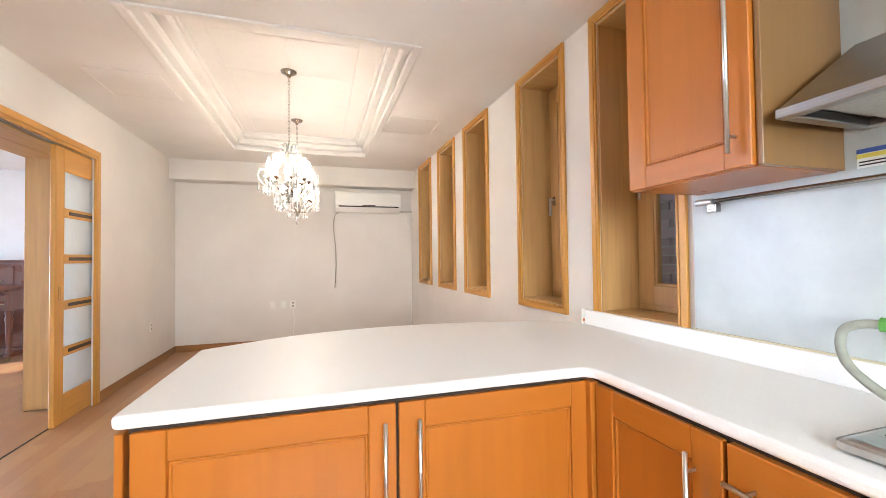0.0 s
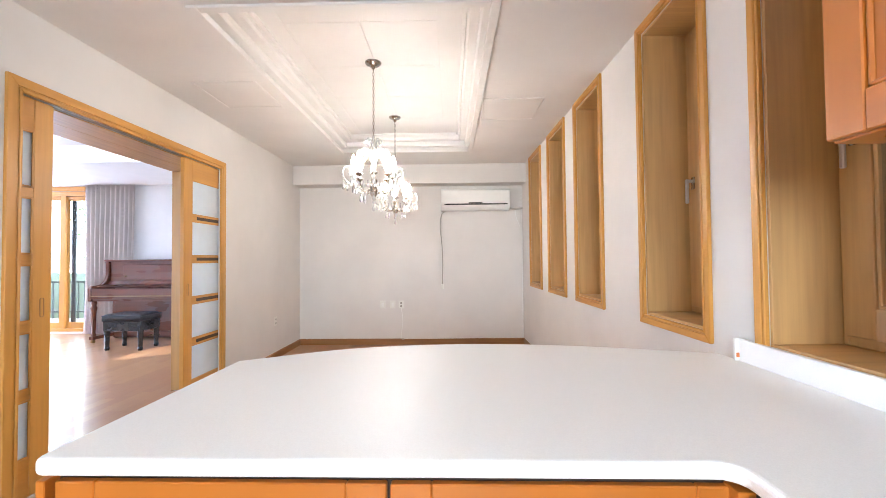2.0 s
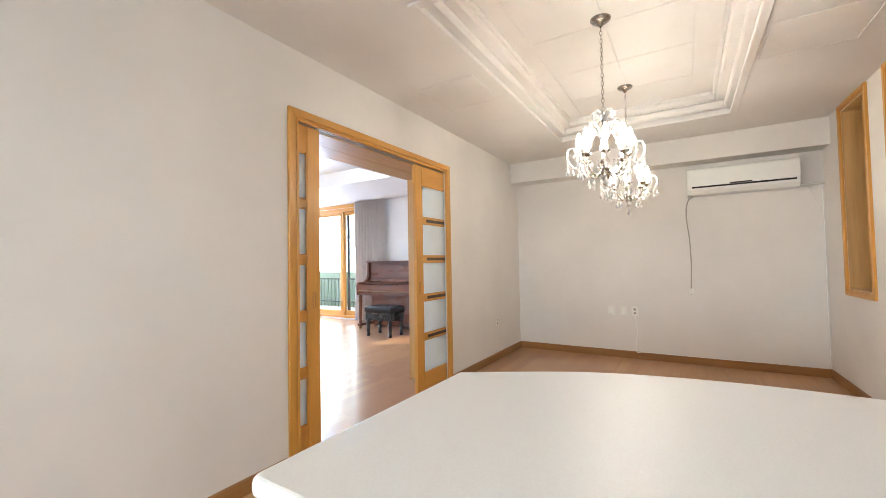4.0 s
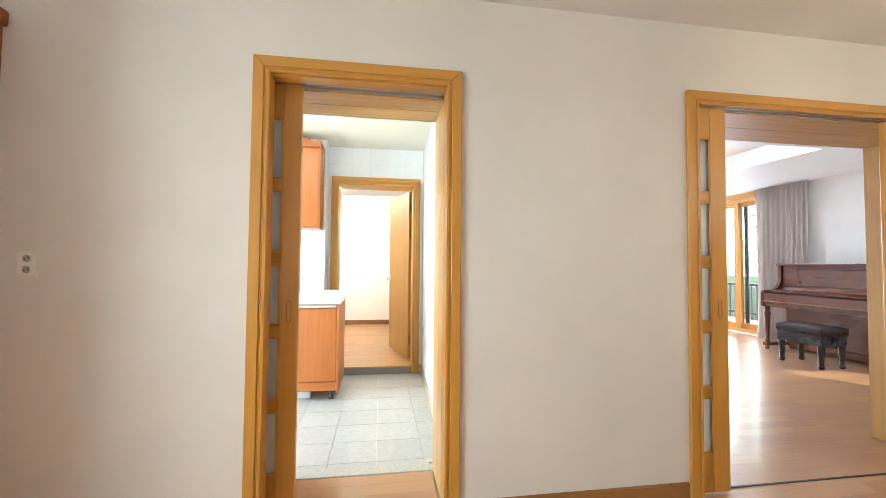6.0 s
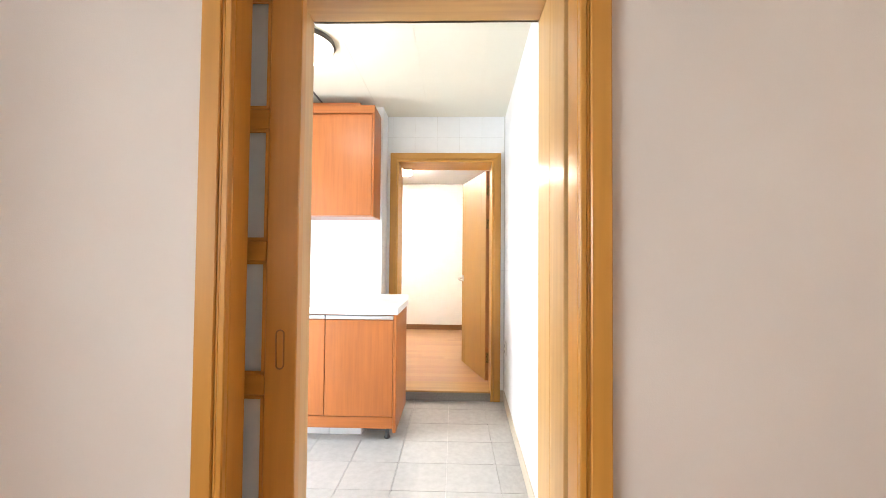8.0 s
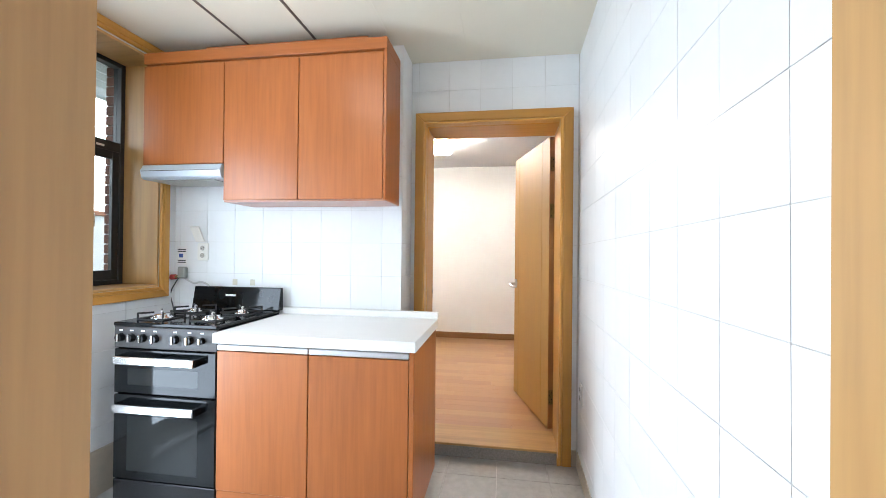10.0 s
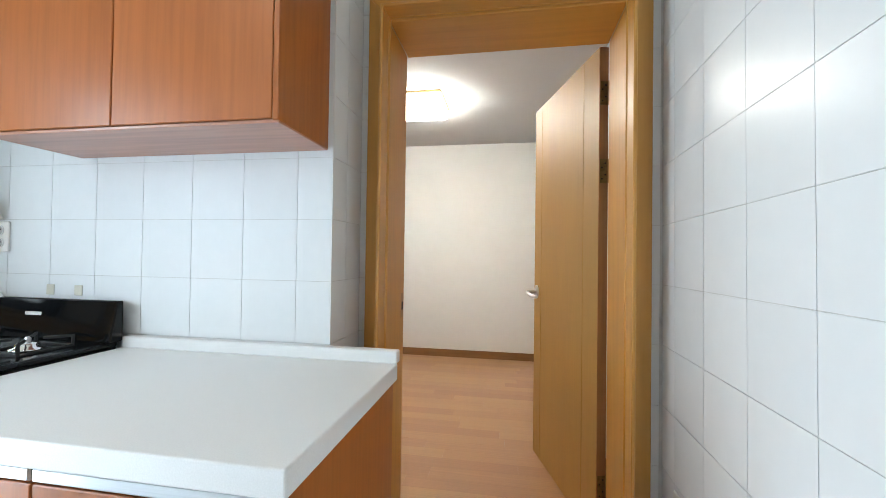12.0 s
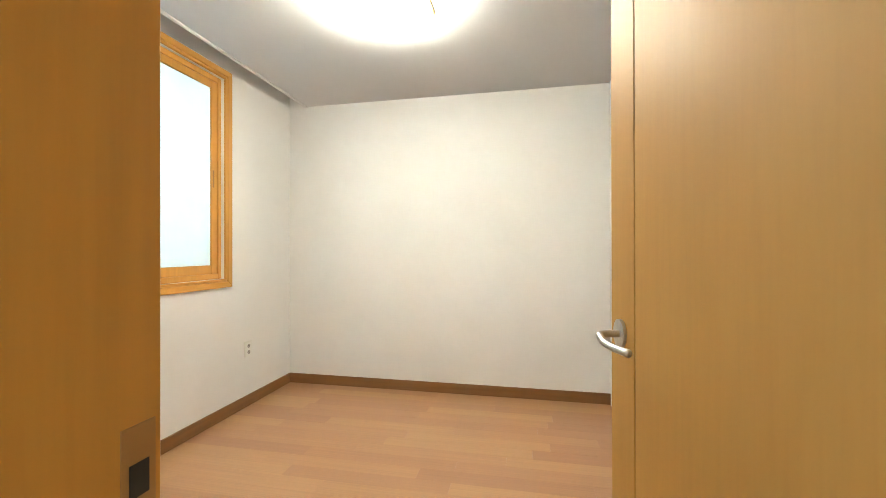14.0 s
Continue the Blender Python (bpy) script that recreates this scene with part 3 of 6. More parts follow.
# ---- slit windows ----
def slit_window(k, a0, a1):
    w = thing("window_%d" % k, (XR, (a0 + a1) / 2, SZ0), "tall slit window with deep honey wood lining and casement", "window", "slit windows", "structure")
    casing(w, 'x', XR, -1, (a0, a1, SZ0, SZ1), SW, ("left", "right", "top", "bottom"), 0.014)
    b0, b1, c0, c1 = a0 + SW, a1 - SW, SZ0 + SW, SZ1 - SW
    d = XR + 0.40
    part("window_sill", box(XR, d, b0, b1, c0, c0 + 0.014, 0.002), lining_wood('x'), w, "pale wood window sill")
    part("head_lining", box(XR, d, b0, b1, c1 - 0.014, c1, 0.002), lining_wood('x'), w)
    for e0, e1 in ((b0, b0 + 0.014), (b1 - 0.014, b1)):
        part("jamb_lining", box(XR, d, e0, e1, c0 + 0.014, c1 - 0.014, 0.002), lining_wood('z'), w)
    # casement
    s = XR + 0.25
    f = part("window_frame", boxes((s, s + 0.07, b0 + 0.014, b0 + 0.034, c0 + 0.014, c1 - 0.014), (s, s + 0.07, b1 - 0.034, b1 - 0.014, c0 + 0.014, c1 - 0.014),
                                   (s, s + 0.07, b0 + 0.034, b1 - 0.034, c0 + 0.014, c0 + 0.05), (s, s + 0.07, b0 + 0.034, b1 - 0.034, c1 - 0.05, c1 - 0.014), bevel=0.003),
             lining_wood('z'), w)
    g0, g1, h0, h1 = b0 + 0.034, b1 - 0.034, c0 + 0.05, c1 - 0.05
    sw = 0.105
    sash = part("sash", boxes((s - 0.015, s + 0.045, g0, g0 + sw, h0, h1), (s - 0.015, s + 0.045, g1 - sw, g1, h0, h1),
                              (s - 0.015, s + 0.045, g0 + sw, g1 - sw, h0, h0 + sw), (s - 0.015, s + 0.045, g0 + sw, g1 - sw, h1 - sw, h1), bevel=0.003),
                lining_wood('z'), w, "pale wood casement sash")
    b = bmesh.new()
    for q in ((g0 + sw, g0 + sw + 0.014, h0 + sw, h1 - sw), (g1 - sw - 0.014, g1 - sw, h0 + sw, h1 - sw),
              (g0 + sw, g1 - sw, h0 + sw, h0 + sw + 0.014), (g0 + sw, g1 - sw, h1 - sw - 0.014, h1 - sw)):
        add_box(b, s - 0.008, s + 0.01, *q, bevel=0.003)
    part("bead", b, lining_wood('z'), sash)
    pane = part("pane", box(s + 0.012, s + 0.02, g0 + sw, g1 - sw, h0 + sw, h1 - sw), clear_glass(), sash, "clear glass pane")
    pane.visible_shadow = False
    hy = g1 - sw * 0.5
    hz = 1.70
    hd = part("handle", box(s - 0.024, s - 0.014, hy - 0.014, hy + 0.014, hz - 0.035, hz + 0.035, 0.003), ANTIQUE, sash, "grey metal window handle")
    b = box(s - 0.05, s - 0.02, hy - 0.008, hy + 0.008, hz + 0.004, hz + 0.02, 0.003)
    add_box(b, s - 0.062, s - 0.046, hy - 0.009, hy + 0.009, hz - 0.115, hz + 0.022, 0.004)
    part("lever", b, STEEL, hd, "silver lever")
    return w


for k, (a, b_) in enumerate(SLITS):
    sl = slit_window(k + 1, a, b_)
    sl.matrix_world = EAST @ Matrix.Translation(ORIGIN[sl.name])

# ---- kitchen corner in the dining room ----
CT = 0.875


def shaker_door(parent, axis, face, sgn, a0, a1, z0, z1, mat, name="door", rim=0.085, panel=None):
    """A framed door with a sunk panel; its face stands out along the axis by sgn."""
    t = 0.02
    g = 'y' if axis == 'x' else 'x'
    i0, i1, j0, j1 = a0 + rim, a1 - rim, z0 + rim, z1 - rim
    leaf = part(name, box(*slab(axis, face, face + sgn * 0.008, i0 - 0.01, i1 + 0.01, j0 - 0.01, j1 + 0.01)), mat('z'), parent)
    for c0, c1 in ((a0, i0), (i1, a1)):
        part("stile", box(*slab(axis, face, face + sgn * t, c0, c1, z0, z1), 0.003), mat('z'), leaf)
    for e0, e1 in ((j1, z1), (z0, j0)):
        part("rail", box(*slab(axis, face, face + sgn * (t - 0.0008), i0, i1, e0, e1), 0.003), mat(g), leaf)
    bm = bmesh.new()
    m = 0.012
    for q in ((i0, i0 + m, j0, j1), (i1 - m, i1, j0, j1), (i0, i1, j0, j0 + m), (i0, i1, j1 - m, j1)):
        add_box(bm, *slab(axis, face + sgn * 0.004, face + sgn * 0.014, *q), bevel=0.004)
    part("moulding", bm, mat('z'), leaf)
    return leaf


def bar_handle(parent, p, q, off, r=0.0065, mat=None):
    """A round bar on two stand-offs; off is the vector from door to bar."""
    p, q, off = Vector(p), Vector(q), Vector(off)
    d = (q - p).normalized()
    h = part("handle", rod(p + off, q + off, r, sides=14), mat or STEEL, parent, "brushed steel bar handle", True)
    for s in (p + d * 0.05, q - d * 0.05):
        part("standoff", rod(s, s + off, 0.005, sides=10), STEEL, h)
    return h


def cherry(axis):
    return wood("orange_cherry", CHERRY, axis, 0.3, 0.07, 0.2, 22.0)


# cabinet bodies coloured dark to paint the shade in the door and worktop gaps
CARCASS_SHADE = plain("shade_dark_carcass", (0.035, 0.018, 0.010), 0.7, 0, 0.2, 12.0)
# worktop: L-shaped, with a bowed bar edge towards the dining room
bar = [(-0.445, 1.895), (-0.10, 2.085), (0.17, 2.165), (0.47, 2.20), (0.80, 2.185), (1.12, 2.125), (1.45, 2.03)]
arc = [(p.x, p.y) for p in smooth_line([(x, y, 0) for x, y in bar], 5)]


def rounded(pts, corner, r, a_from, a_to, n=5):
    cx, cy = corner
    return pts + [(cx + r * math.cos(radians(a_from + (a_to - a_from) * i / n)), cy + r * math.sin(radians(a_from + (a_to - a_from) * i / n))) for i in range(n + 1)]


outline = arc + [(1.572, 1.985), (1.575, -1.6), (0.995, -1.6)]
outline = rounded(outline, (0.957, 1.040), 0.038, 0, 90)
outline = rounded(outline, (-0.425, 1.113), 0.025, 270, 180)
bm = bmesh.new()
lo = [bm.verts.new((x, y, CT - 0.037)) for x, y in outline]
hi = [bm.verts.new((x, y, CT)) for x, y in outline]
fl, fh = bm.faces.new(lo), bm.faces.new(hi)
n_ = len(outline)
for i in range(n_):
    bm.faces.new((lo[i], lo[(i + 1) % n_], hi[(i + 1) % n_], hi[i]))
bmesh.ops.recalc_face_normals(bm, faces=bm.faces)
bmesh.ops.bevel(bm, geom=[e for e in list(fl.edges) + list(fh.edges)], offset=0.012, segments=3, affect='EDGES', profile=0.5)
wt = thing("worktop", (0.5, 1.0, CT - 0.045), "white speckled stone worktop with a bowed bar edge", "worktop")
part("slab", bm, COUNTER, wt)
# near-black filler: the overhang's shade under the slab, put into colour
part("packing", boxes((-0.38, 1.50, 1.14, 1.69, CT - 0.0465, CT - 0.037), (1.035, 1.57, -1.58, 1.145, CT - 0.0465, CT - 0.037)), DARK, wt, "dark filler strip painting the shade gap under the slab")
part("upstand", box(1.558, 1.579, -1.6, 1.86, CT, CT + 0.085, 0.003), COUNTER, wt, "white stone upstand against the wall")
part("sealant", box(1.566, 1.578, -1.6, 1.145, CT + 0.085, CT + 0.091), plain("yellowed_sealant", (0.62, 0.55, 0.38), 0.5), wt, "yellowed sealant line")
sw = thing("switch_plate", (1.575, 1.88, CT + 0.001), "small ivory tag plate standing at the end of the upstand", "plate")
part("plate", box(1.545, 1.58, 1.862, 1.875, CT + 0.001, CT + 0.088, 0.002), PLASTIC, sw)
part("mark", box(1.549, 1.573, 1.8612, 1.8618, CT + 0.014, CT + 0.032), plain("orange_print", (0.7, 0.2, 0.04), 0.5), sw, "orange mark")

# peninsula base
pn = thing("base_cabinet", (0.2, 1.45, 0), "orange cherry peninsula base cabinet with framed doors under the worktop", "cabinet", "kitchen base cabinets")
part("body", boxes((-0.47, 0.955, 1.16, 1.75, 0.10, 0.828)), CARCASS_SHADE, pn)
part("end_panel", box(-0.49, -0.47, 1.125, 1.78, 0.0, 0.829, 0.002), cherry('z'), pn)
part("back_panel", box(-0.47, 0.955, 1.75, 1.77, 0.0, 0.828, 0.002), cherry('z'), pn)
part("plinth", box(-0.46, 0.955, 1.24, 1.26, 0.0, 0.10), cherry('x'), pn)
d1 = shaker_door(pn, 'y', 1.158, -1, -0.462, 0.243, 0.105, 0.822, cherry)
d2 = shaker_door(pn, 'y', 1.158, -1, 0.251, 0.958, 0.105, 0.822, cherry)
bar_handle(d1, (0.205, 1.138, 0.33), (0.205, 1.138, 0.775), (0, -0.032, 0))
bar_handle(d2, (0.312, 1.138, 0.33), (0.312, 1.138, 0.775), (0, -0.032, 0))
# the peninsula stands slightly out of square with the walls
pn.matrix_world = Matrix.Translation((1.012, 1.108, 0)) @ Matrix.Rotation(radians(-0.6), 4, 'Z') @ Matrix.Translation((0.2 - 0.96, 1.45 - 1.158, 0))

# run along the window wall
c1 = thing("base_cabinet", (1.28, 0.86, 0), "orange cherry base cabinet with a framed door, beside the cooker top", "cabinet", "kitchen base cabinets")
part("body", box(1.022, 1.57, 0.585, 1.108, 0.10, 0.828), CARCASS_SHADE, c1)
part("corner_post", box(0.985, 1.021, 1.062, 1.106, 0.10, 0.826, 0.002), cherry('z'), c1)
part("plinth", box(1.095, 1.115, 0.585, 1.108, 0, 0.10), cherry('y'), c1)
d3 = shaker_door(c1, 'x', 1.020, -1, 0.590, 1.056, 0.105, 0.822, cherry)
bar_handle(d3, (1.000, 0.665, 0.33), (1.000, 0.665, 0.765), (-0.032, 0, 0))
c2 = thing("base_cabinet", (1.28, 0.2, 0), "orange cherry drawer cabinet under the gas cooker top", "cabinet", "kitchen base cabinets")
part("body", box(1.022, 1.57, -0.30, 0.582, 0.10, 0.828), CARCASS_SHADE, c2)
part("plinth", box(1.095, 1.115, -0.30, 0.582, 0, 0.10), cherry('y'), c2)
for z0, z1 in ((0.60, 0.822), (0.36, 0.594), (0.105, 0.354)):
    dw = part("drawer", box(1.000, 1.035, -0.295, 0.578, z0, z1, 0.003), cherry('y'), c2)
    bar_handle(dw, (1.000, -0.1, z1 - 0.085), (1.000, 0.565, z1 - 0.085), (-0.032, 0, 0))
c3 = thing("base_cabinet", (1.28, -0.95, 0), "orange cherry base cabinet with two framed doors", "cabinet", "kitchen base cabinets")
part("body", box(1.022, 1.57, -1.6, -0.303, 0.10, 0.828), CARCASS_SHADE, c3)
part("plinth", box(1.095, 1.115, -1.6, -0.303, 0, 0.10), cherry('y'), c3)
for a0, a1, hy in ((-1.595, -0.955, -1.0), (-0.949, -0.308, -0.90)):
    d = shaker_door(c3, 'x', 1.020, -1, a0, a1, 0.105, 0.822, cherry)
    bar_handle(d, (1.000, hy, 0.33), (1.000, hy, 0.765), (-0.032, 0, 0))

# wall cabinet
uc = thing("wall_cabinet", (1.4, 0.87, 1.52), "orange cherry wall cabinet with a framed door beside the hood", "cabinet")
part("body", box(1.244, 1.583, 0.652, 1.12, 1.52, 2.50, 0.002), cherry('z'), uc)
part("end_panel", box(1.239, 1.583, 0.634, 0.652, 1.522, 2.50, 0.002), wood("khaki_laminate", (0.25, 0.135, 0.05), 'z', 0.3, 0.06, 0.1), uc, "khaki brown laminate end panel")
d4 = shaker_door(uc, 'x', 1.244, -1, 0.655, 1.117, 1.524, 2.495, cherry, rim=0.08)
bar_handle(d4, (1.224, 0.70, 1.565), (1.224, 0.70, 2.30), (-0.032, 0, 0))
for sx, sy in ((1.27, 0.70), (1.50, 0.69), (1.30, 1.06), (1.50, 1.03)):
    part("screw_cap", lathe((sx, sy), [(0.011, 1.518), (0.011, 1.521)], 12), wood("cap_wood", (0.5, 0.22, 0.06), 'x'), uc)

# hood
hd = thing("cooker_hood", (1.38, 0.1, 1.62), "slanted brushed steel cooker hood on the wall", "cooker hood")
bm = prism([(1.228, 1.655), (1.583, 1.655), (1.583, 1.875), (1.55, 1.875)], 'y', -0.33, 0.588)
HOODSTEEL = brushed("dull_hood_steel", (0.40, 0.385, 0.365), 0.32, 'y')
part("canopy", bm, HOODSTEEL, hd)
bm = bmesh.new()
ring(bm, (1.222, 1.583, -0.335, 0.593), 0.035, 1.628, 1.655, 0.003)
part("lip", bm, HOODSTEEL, hd)
part("chimney", box(1.40, 1.583, -0.04, 0.27, 1.80, CEIL, 0.002), STEEL, hd)
for y0, y1 in ((-0.28, 0.10), (0.12, 0.52)):
    part("filter", box(1.265, 1.545, y0, y1, 1.636, 1.646, 0.003), plain("pale_filter", (0.5, 0.5, 0.46), 0.4, 0.6, 0.15, 90.0), hd, "pale mesh grease filter")
# utensil rail
rl = thing("utensil_rail", (1.55, 0.4, 1.47), "chrome utensil rail fixed to the splash panel", "rail")
part("rail", rod((1.545, 1.085, 1.483), (1.545, -0.6, 1.483), 0.008, sides=14), plain("dark_chrome", (0.42, 0.42, 0.43), 0.15, 1.0, 0.05), rl, smooth=True)
part("end_cap", rod((1.545, 1.10, 1.483), (1.545, 1.03, 1.483), 0.0125, sides=14), STEELY, rl)
part("bracket", box(1.545, 1.578, 1.02, 1.06, 1.44, 1.475, 0.004), plain("dark_chrome", (0.42, 0.42, 0.43), 0.15, 1.0), rl)
solid("splash_panel", box(1.578, XR + 0.004, -1.6, 1.145, CT + 0.086, 2.35), PANELWALL, "glossy pale splash panel on the wall", "panel")
st = thing("sticker", (1.577, 0.57, 1.52), "small blue and yellow printed sticker on the splash panel", "sticker")
part("paper", box(1.5765, 1.578, 0.525, 0.605, 1.52, 1.575), PAPER, st)
part("stripe", box(1.576, 1.5765, 0.525, 0.605, 1.562, 1.575), BLUE, st, "blue stripe")
part("stripe", box(1.576, 1.5765, 0.525, 0.605, 1.548, 1.560), YELLOW, st, "yellow stripe")
part("print_bar", boxes((1.576, 1.5765, 0.53, 0.60, 1.526, 1.530), (1.576, 1.5765, 0.53, 0.60, 1.535, 1.539)), DARK, st, "dark lines of print")

# gas cooker top and hose
gk = thing("gas_cooker_top", (1.3, 0.1, CT), "brushed steel gas cooker top on the worktop", "cooker")
part("body", box(1.06, 1.50, -0.28, 0.405, CT, CT + 0.03, 0.022, 3), STEELY, gk)
part("glass_top", box(1.15, 1.48, -0.25, 0.365, CT + 0.03, CT + 0.034, 0.002), BLACKGLASS, gk, "black glass surface")
part("print_bar", box(1.085, 1.10, 0.18, 0.31, CT + 0.03, CT + 0.0305), DARK, gk, "dark maker's mark")
for sy in (-0.1, 0.24):
    part("burner", lathe((1.31, sy), [(0.05, CT + 0.034), (0.055, CT + 0.045), (0.04, CT + 0.055), (0.012, CT + 0.06)], 18), ANTIQUE, gk, "round metal burner", True)
hs = thing("gas_hose", (1.5, 0.5, CT), "pale grey gas hose with a green end, curled above the worktop", "hose")
pts = smooth_line([(1.545, 0.36, 1.06), (1.53, 0.46, 1.075), (1.505, 0.55, 1.08), (1.495, 0.60, 1.062), (1.49, 0.612, 1.025), (1.48, 0.60, 0.98), (1.465, 0.565, 0.945), (1.45, 0.50, 0.908), (1.44, 0.43, CT + 0.016)], 6)
part("hose", tube(pts, 0.0125, 10), RUBBER, hs, smooth=True)
part("clip", rod((1.513, 0.535, 1.08), (1.525, 0.475, 1.078), 0.02, 0.016, 12), GREEN, hs, "green plastic end")

# tall cupboard by the west wall
tc = thing("tall_cupboard", (-1.55, -1.45, 0), "tall red-brown cherry cupboard with a cornice against the wall", "cupboard")
part("body", box(-1.857, -1.27, -1.85, -1.10, 0.0, 2.30, 0.003), wood("red_cherry", REDCHERRY, 'z', 0.3, 0.22, 0.35), tc)
part("cornice", box(-1.857, -1.24, -1.88, -1.075, 2.30, 2.37, 0.008), wood("red_cherry", REDCHERRY, 'x', 0.3, 0.22, 0.35), tc)
shaker_door(tc, 'x', -1.268, 1, -1.845, -1.105, 0.1, 2.28, lambda a: wood("red_cherry", REDCHERRY, a, 0.3, 0.22, 0.35))


# ---- dining room fittings ----
def socket(axis, face, sgn, a, z, label, style="double", name="wall_socket", vertical=True):
    s = thing(name, (face, a, z) if axis == 'x' else (a, face, z), label, "socket")
    w, h = (0.040, 0.058) if vertical else (0.058, 0.040)
    part("plate", box(*slab(axis, face, face + sgn * 0.008, a - w, a + w, z - h, z + h), 0.003), PLASTIC, s)
    if style == "blank":
        part("rocker", box(*slab(axis, face + sgn * 0.008, face + sgn * 0.011, a - 0.017, a + 0.017, z - 0.03, z + 0.03), 0.002), ACWHITE, s)
        return s
    for dz in (-0.024, 0.024):
        c = (face + sgn * 0.0085, a, z + dz) if axis == 'x' else (a, face + sgn * 0.0085, z + dz)
        d = Vector((sgn, 0, 0)) if axis == 'x' else Vector((0, sgn, 0))
        rim = part("outlet", rod(c, Vector(c) + d * 0.003, 0.0195, sides=20), ACWHITE, s)
        well = part("well", rod(Vector(c) + d * 0.003, Vector(c) + d * 0.0034, 0.0165, sides=20), plain("outlet_shadow", (0.42, 0.40, 0.36), 0.5), rim, "round outlet well")
        for e in (-0.0075, 0.0075):
            u = Vector((0, e, e * 0.4)) if axis == 'x' else Vector((e, 0, e * 0.4))
            part("pin_hole", rod(Vector(c) + d * 0.0034 + u, Vector(c) + d * 0.004 + u, 0.003, sides=8), DARK, rim)
    return s


socket('x', XL, 1, -0.965, 1.26, "ivory double wall socket beside the sliding door")
socket('x', XL, 1, 5.42, 0.49, "ivory wall socket low on the papered wall")
for a, sty in ((-0.60, "blank"), (-0.45, "blank"), (-0.32, "double")):
    socket('y', YF, -1, a, 0.60, "ivory socket plate low on the far wall", sty)

ac = thing("air_conditioner", (0.86, 6.1, 1.99), "off-white split air conditioner mounted on the far wall", "air conditioner")
prof = [(YF, 1.995), (YF, 2.305), (6.10, 2.305), (6.065, 2.28), (6.06, 2.10), (6.075, 2.045), (6.12, 2.0)]
part("body", prism(prof, 'x', 0.295, 1.30, 0.004), ACWHITE, ac)
part("flap", prism([(6.056, 2.085), (6.05, 2.08), (6.066, 2.04), (6.11, 2.002), (6.115, 2.008), (6.073, 2.045)], 'x', 0.345, 1.265), ACWHITE, ac, "swinging air flap")
part("slot", box(0.345, 1.265, 6.048, 6.07, 2.066, 2.084), DARK, ac, "dark air slot")
part("display", box(0.70, 0.90, 6.056, 6.062, 2.088, 2.102), DARK, ac, "dark display strip")
part("pipe", tube(smooth_line([(1.30, 6.2, 2.03), (1.40, 6.22, 2.02), (1.48, 6.235, 2.03), (1.515, 6.24, 2.03)], 4), 0.016), plain("wrapped_pipe", (0.6, 0.58, 0.54), 0.7), ac, "wrapped pipe", True)
cord = thing("power_cord", (0.31, YF, 0.84), "ivory power cord hanging from the air conditioner", "cord")
part("cord", tube(smooth_line([(0.36, 6.262, 2.0), (0.30, 6.262, 1.95), (0.275, 6.262, 1.78), (0.30, 6.262, 1.5), (0.31, 6.262, 1.2), (0.30, 6.262, 0.9)], 5), 0.007, 6), plain("greyish_cord", (0.40, 0.37, 0.32), 0.5), cord, smooth=True)
part("plug", box(0.28, 0.325, 6.24, 6.268, 0.83, 0.90, 0.006), PLASTIC, cord, "ivory plug")
cb = thing("cable", (1.56, YF, 0.09), "thin white cable run down the corner", "cable")
part("cable", tube(smooth_line([(1.50, 6.262, 2.02), (1.505, 6.262, 1.5), (1.50, 6.262, 0.8), (1.502, 6.262, 0.1)], 5), 0.004, 6), ACWHITE, cb, smooth=True)
cb = thing("cable", (-0.30, YF, 0.09), "thin white cable from the socket to the baseboard", "cable")
part("cable", tube(smooth_line([(-0.32, 6.262, 0.55), (-0.30, 6.262, 0.35), (-0.315, 6.262, 0.1), (-0.2, 6.252, 0.094), (0.4, 6.252, 0.094), (0.9, 6.25, 0.098)], 5), 0.004, 6), ACWHITE, cb, smooth=True)
cb = thing("cable", (1.45, YF, 1.75), "short white cable end below the pipe", "cable")
part("cable", tube(smooth_line([(1.40, 6.25, 2.02), (1.42, 6.262, 1.9), (1.45, 6.262, 1.82), (1.47, 6.262, 1.76)], 4), 0.004, 6), ACWHITE, cb, smooth=True)


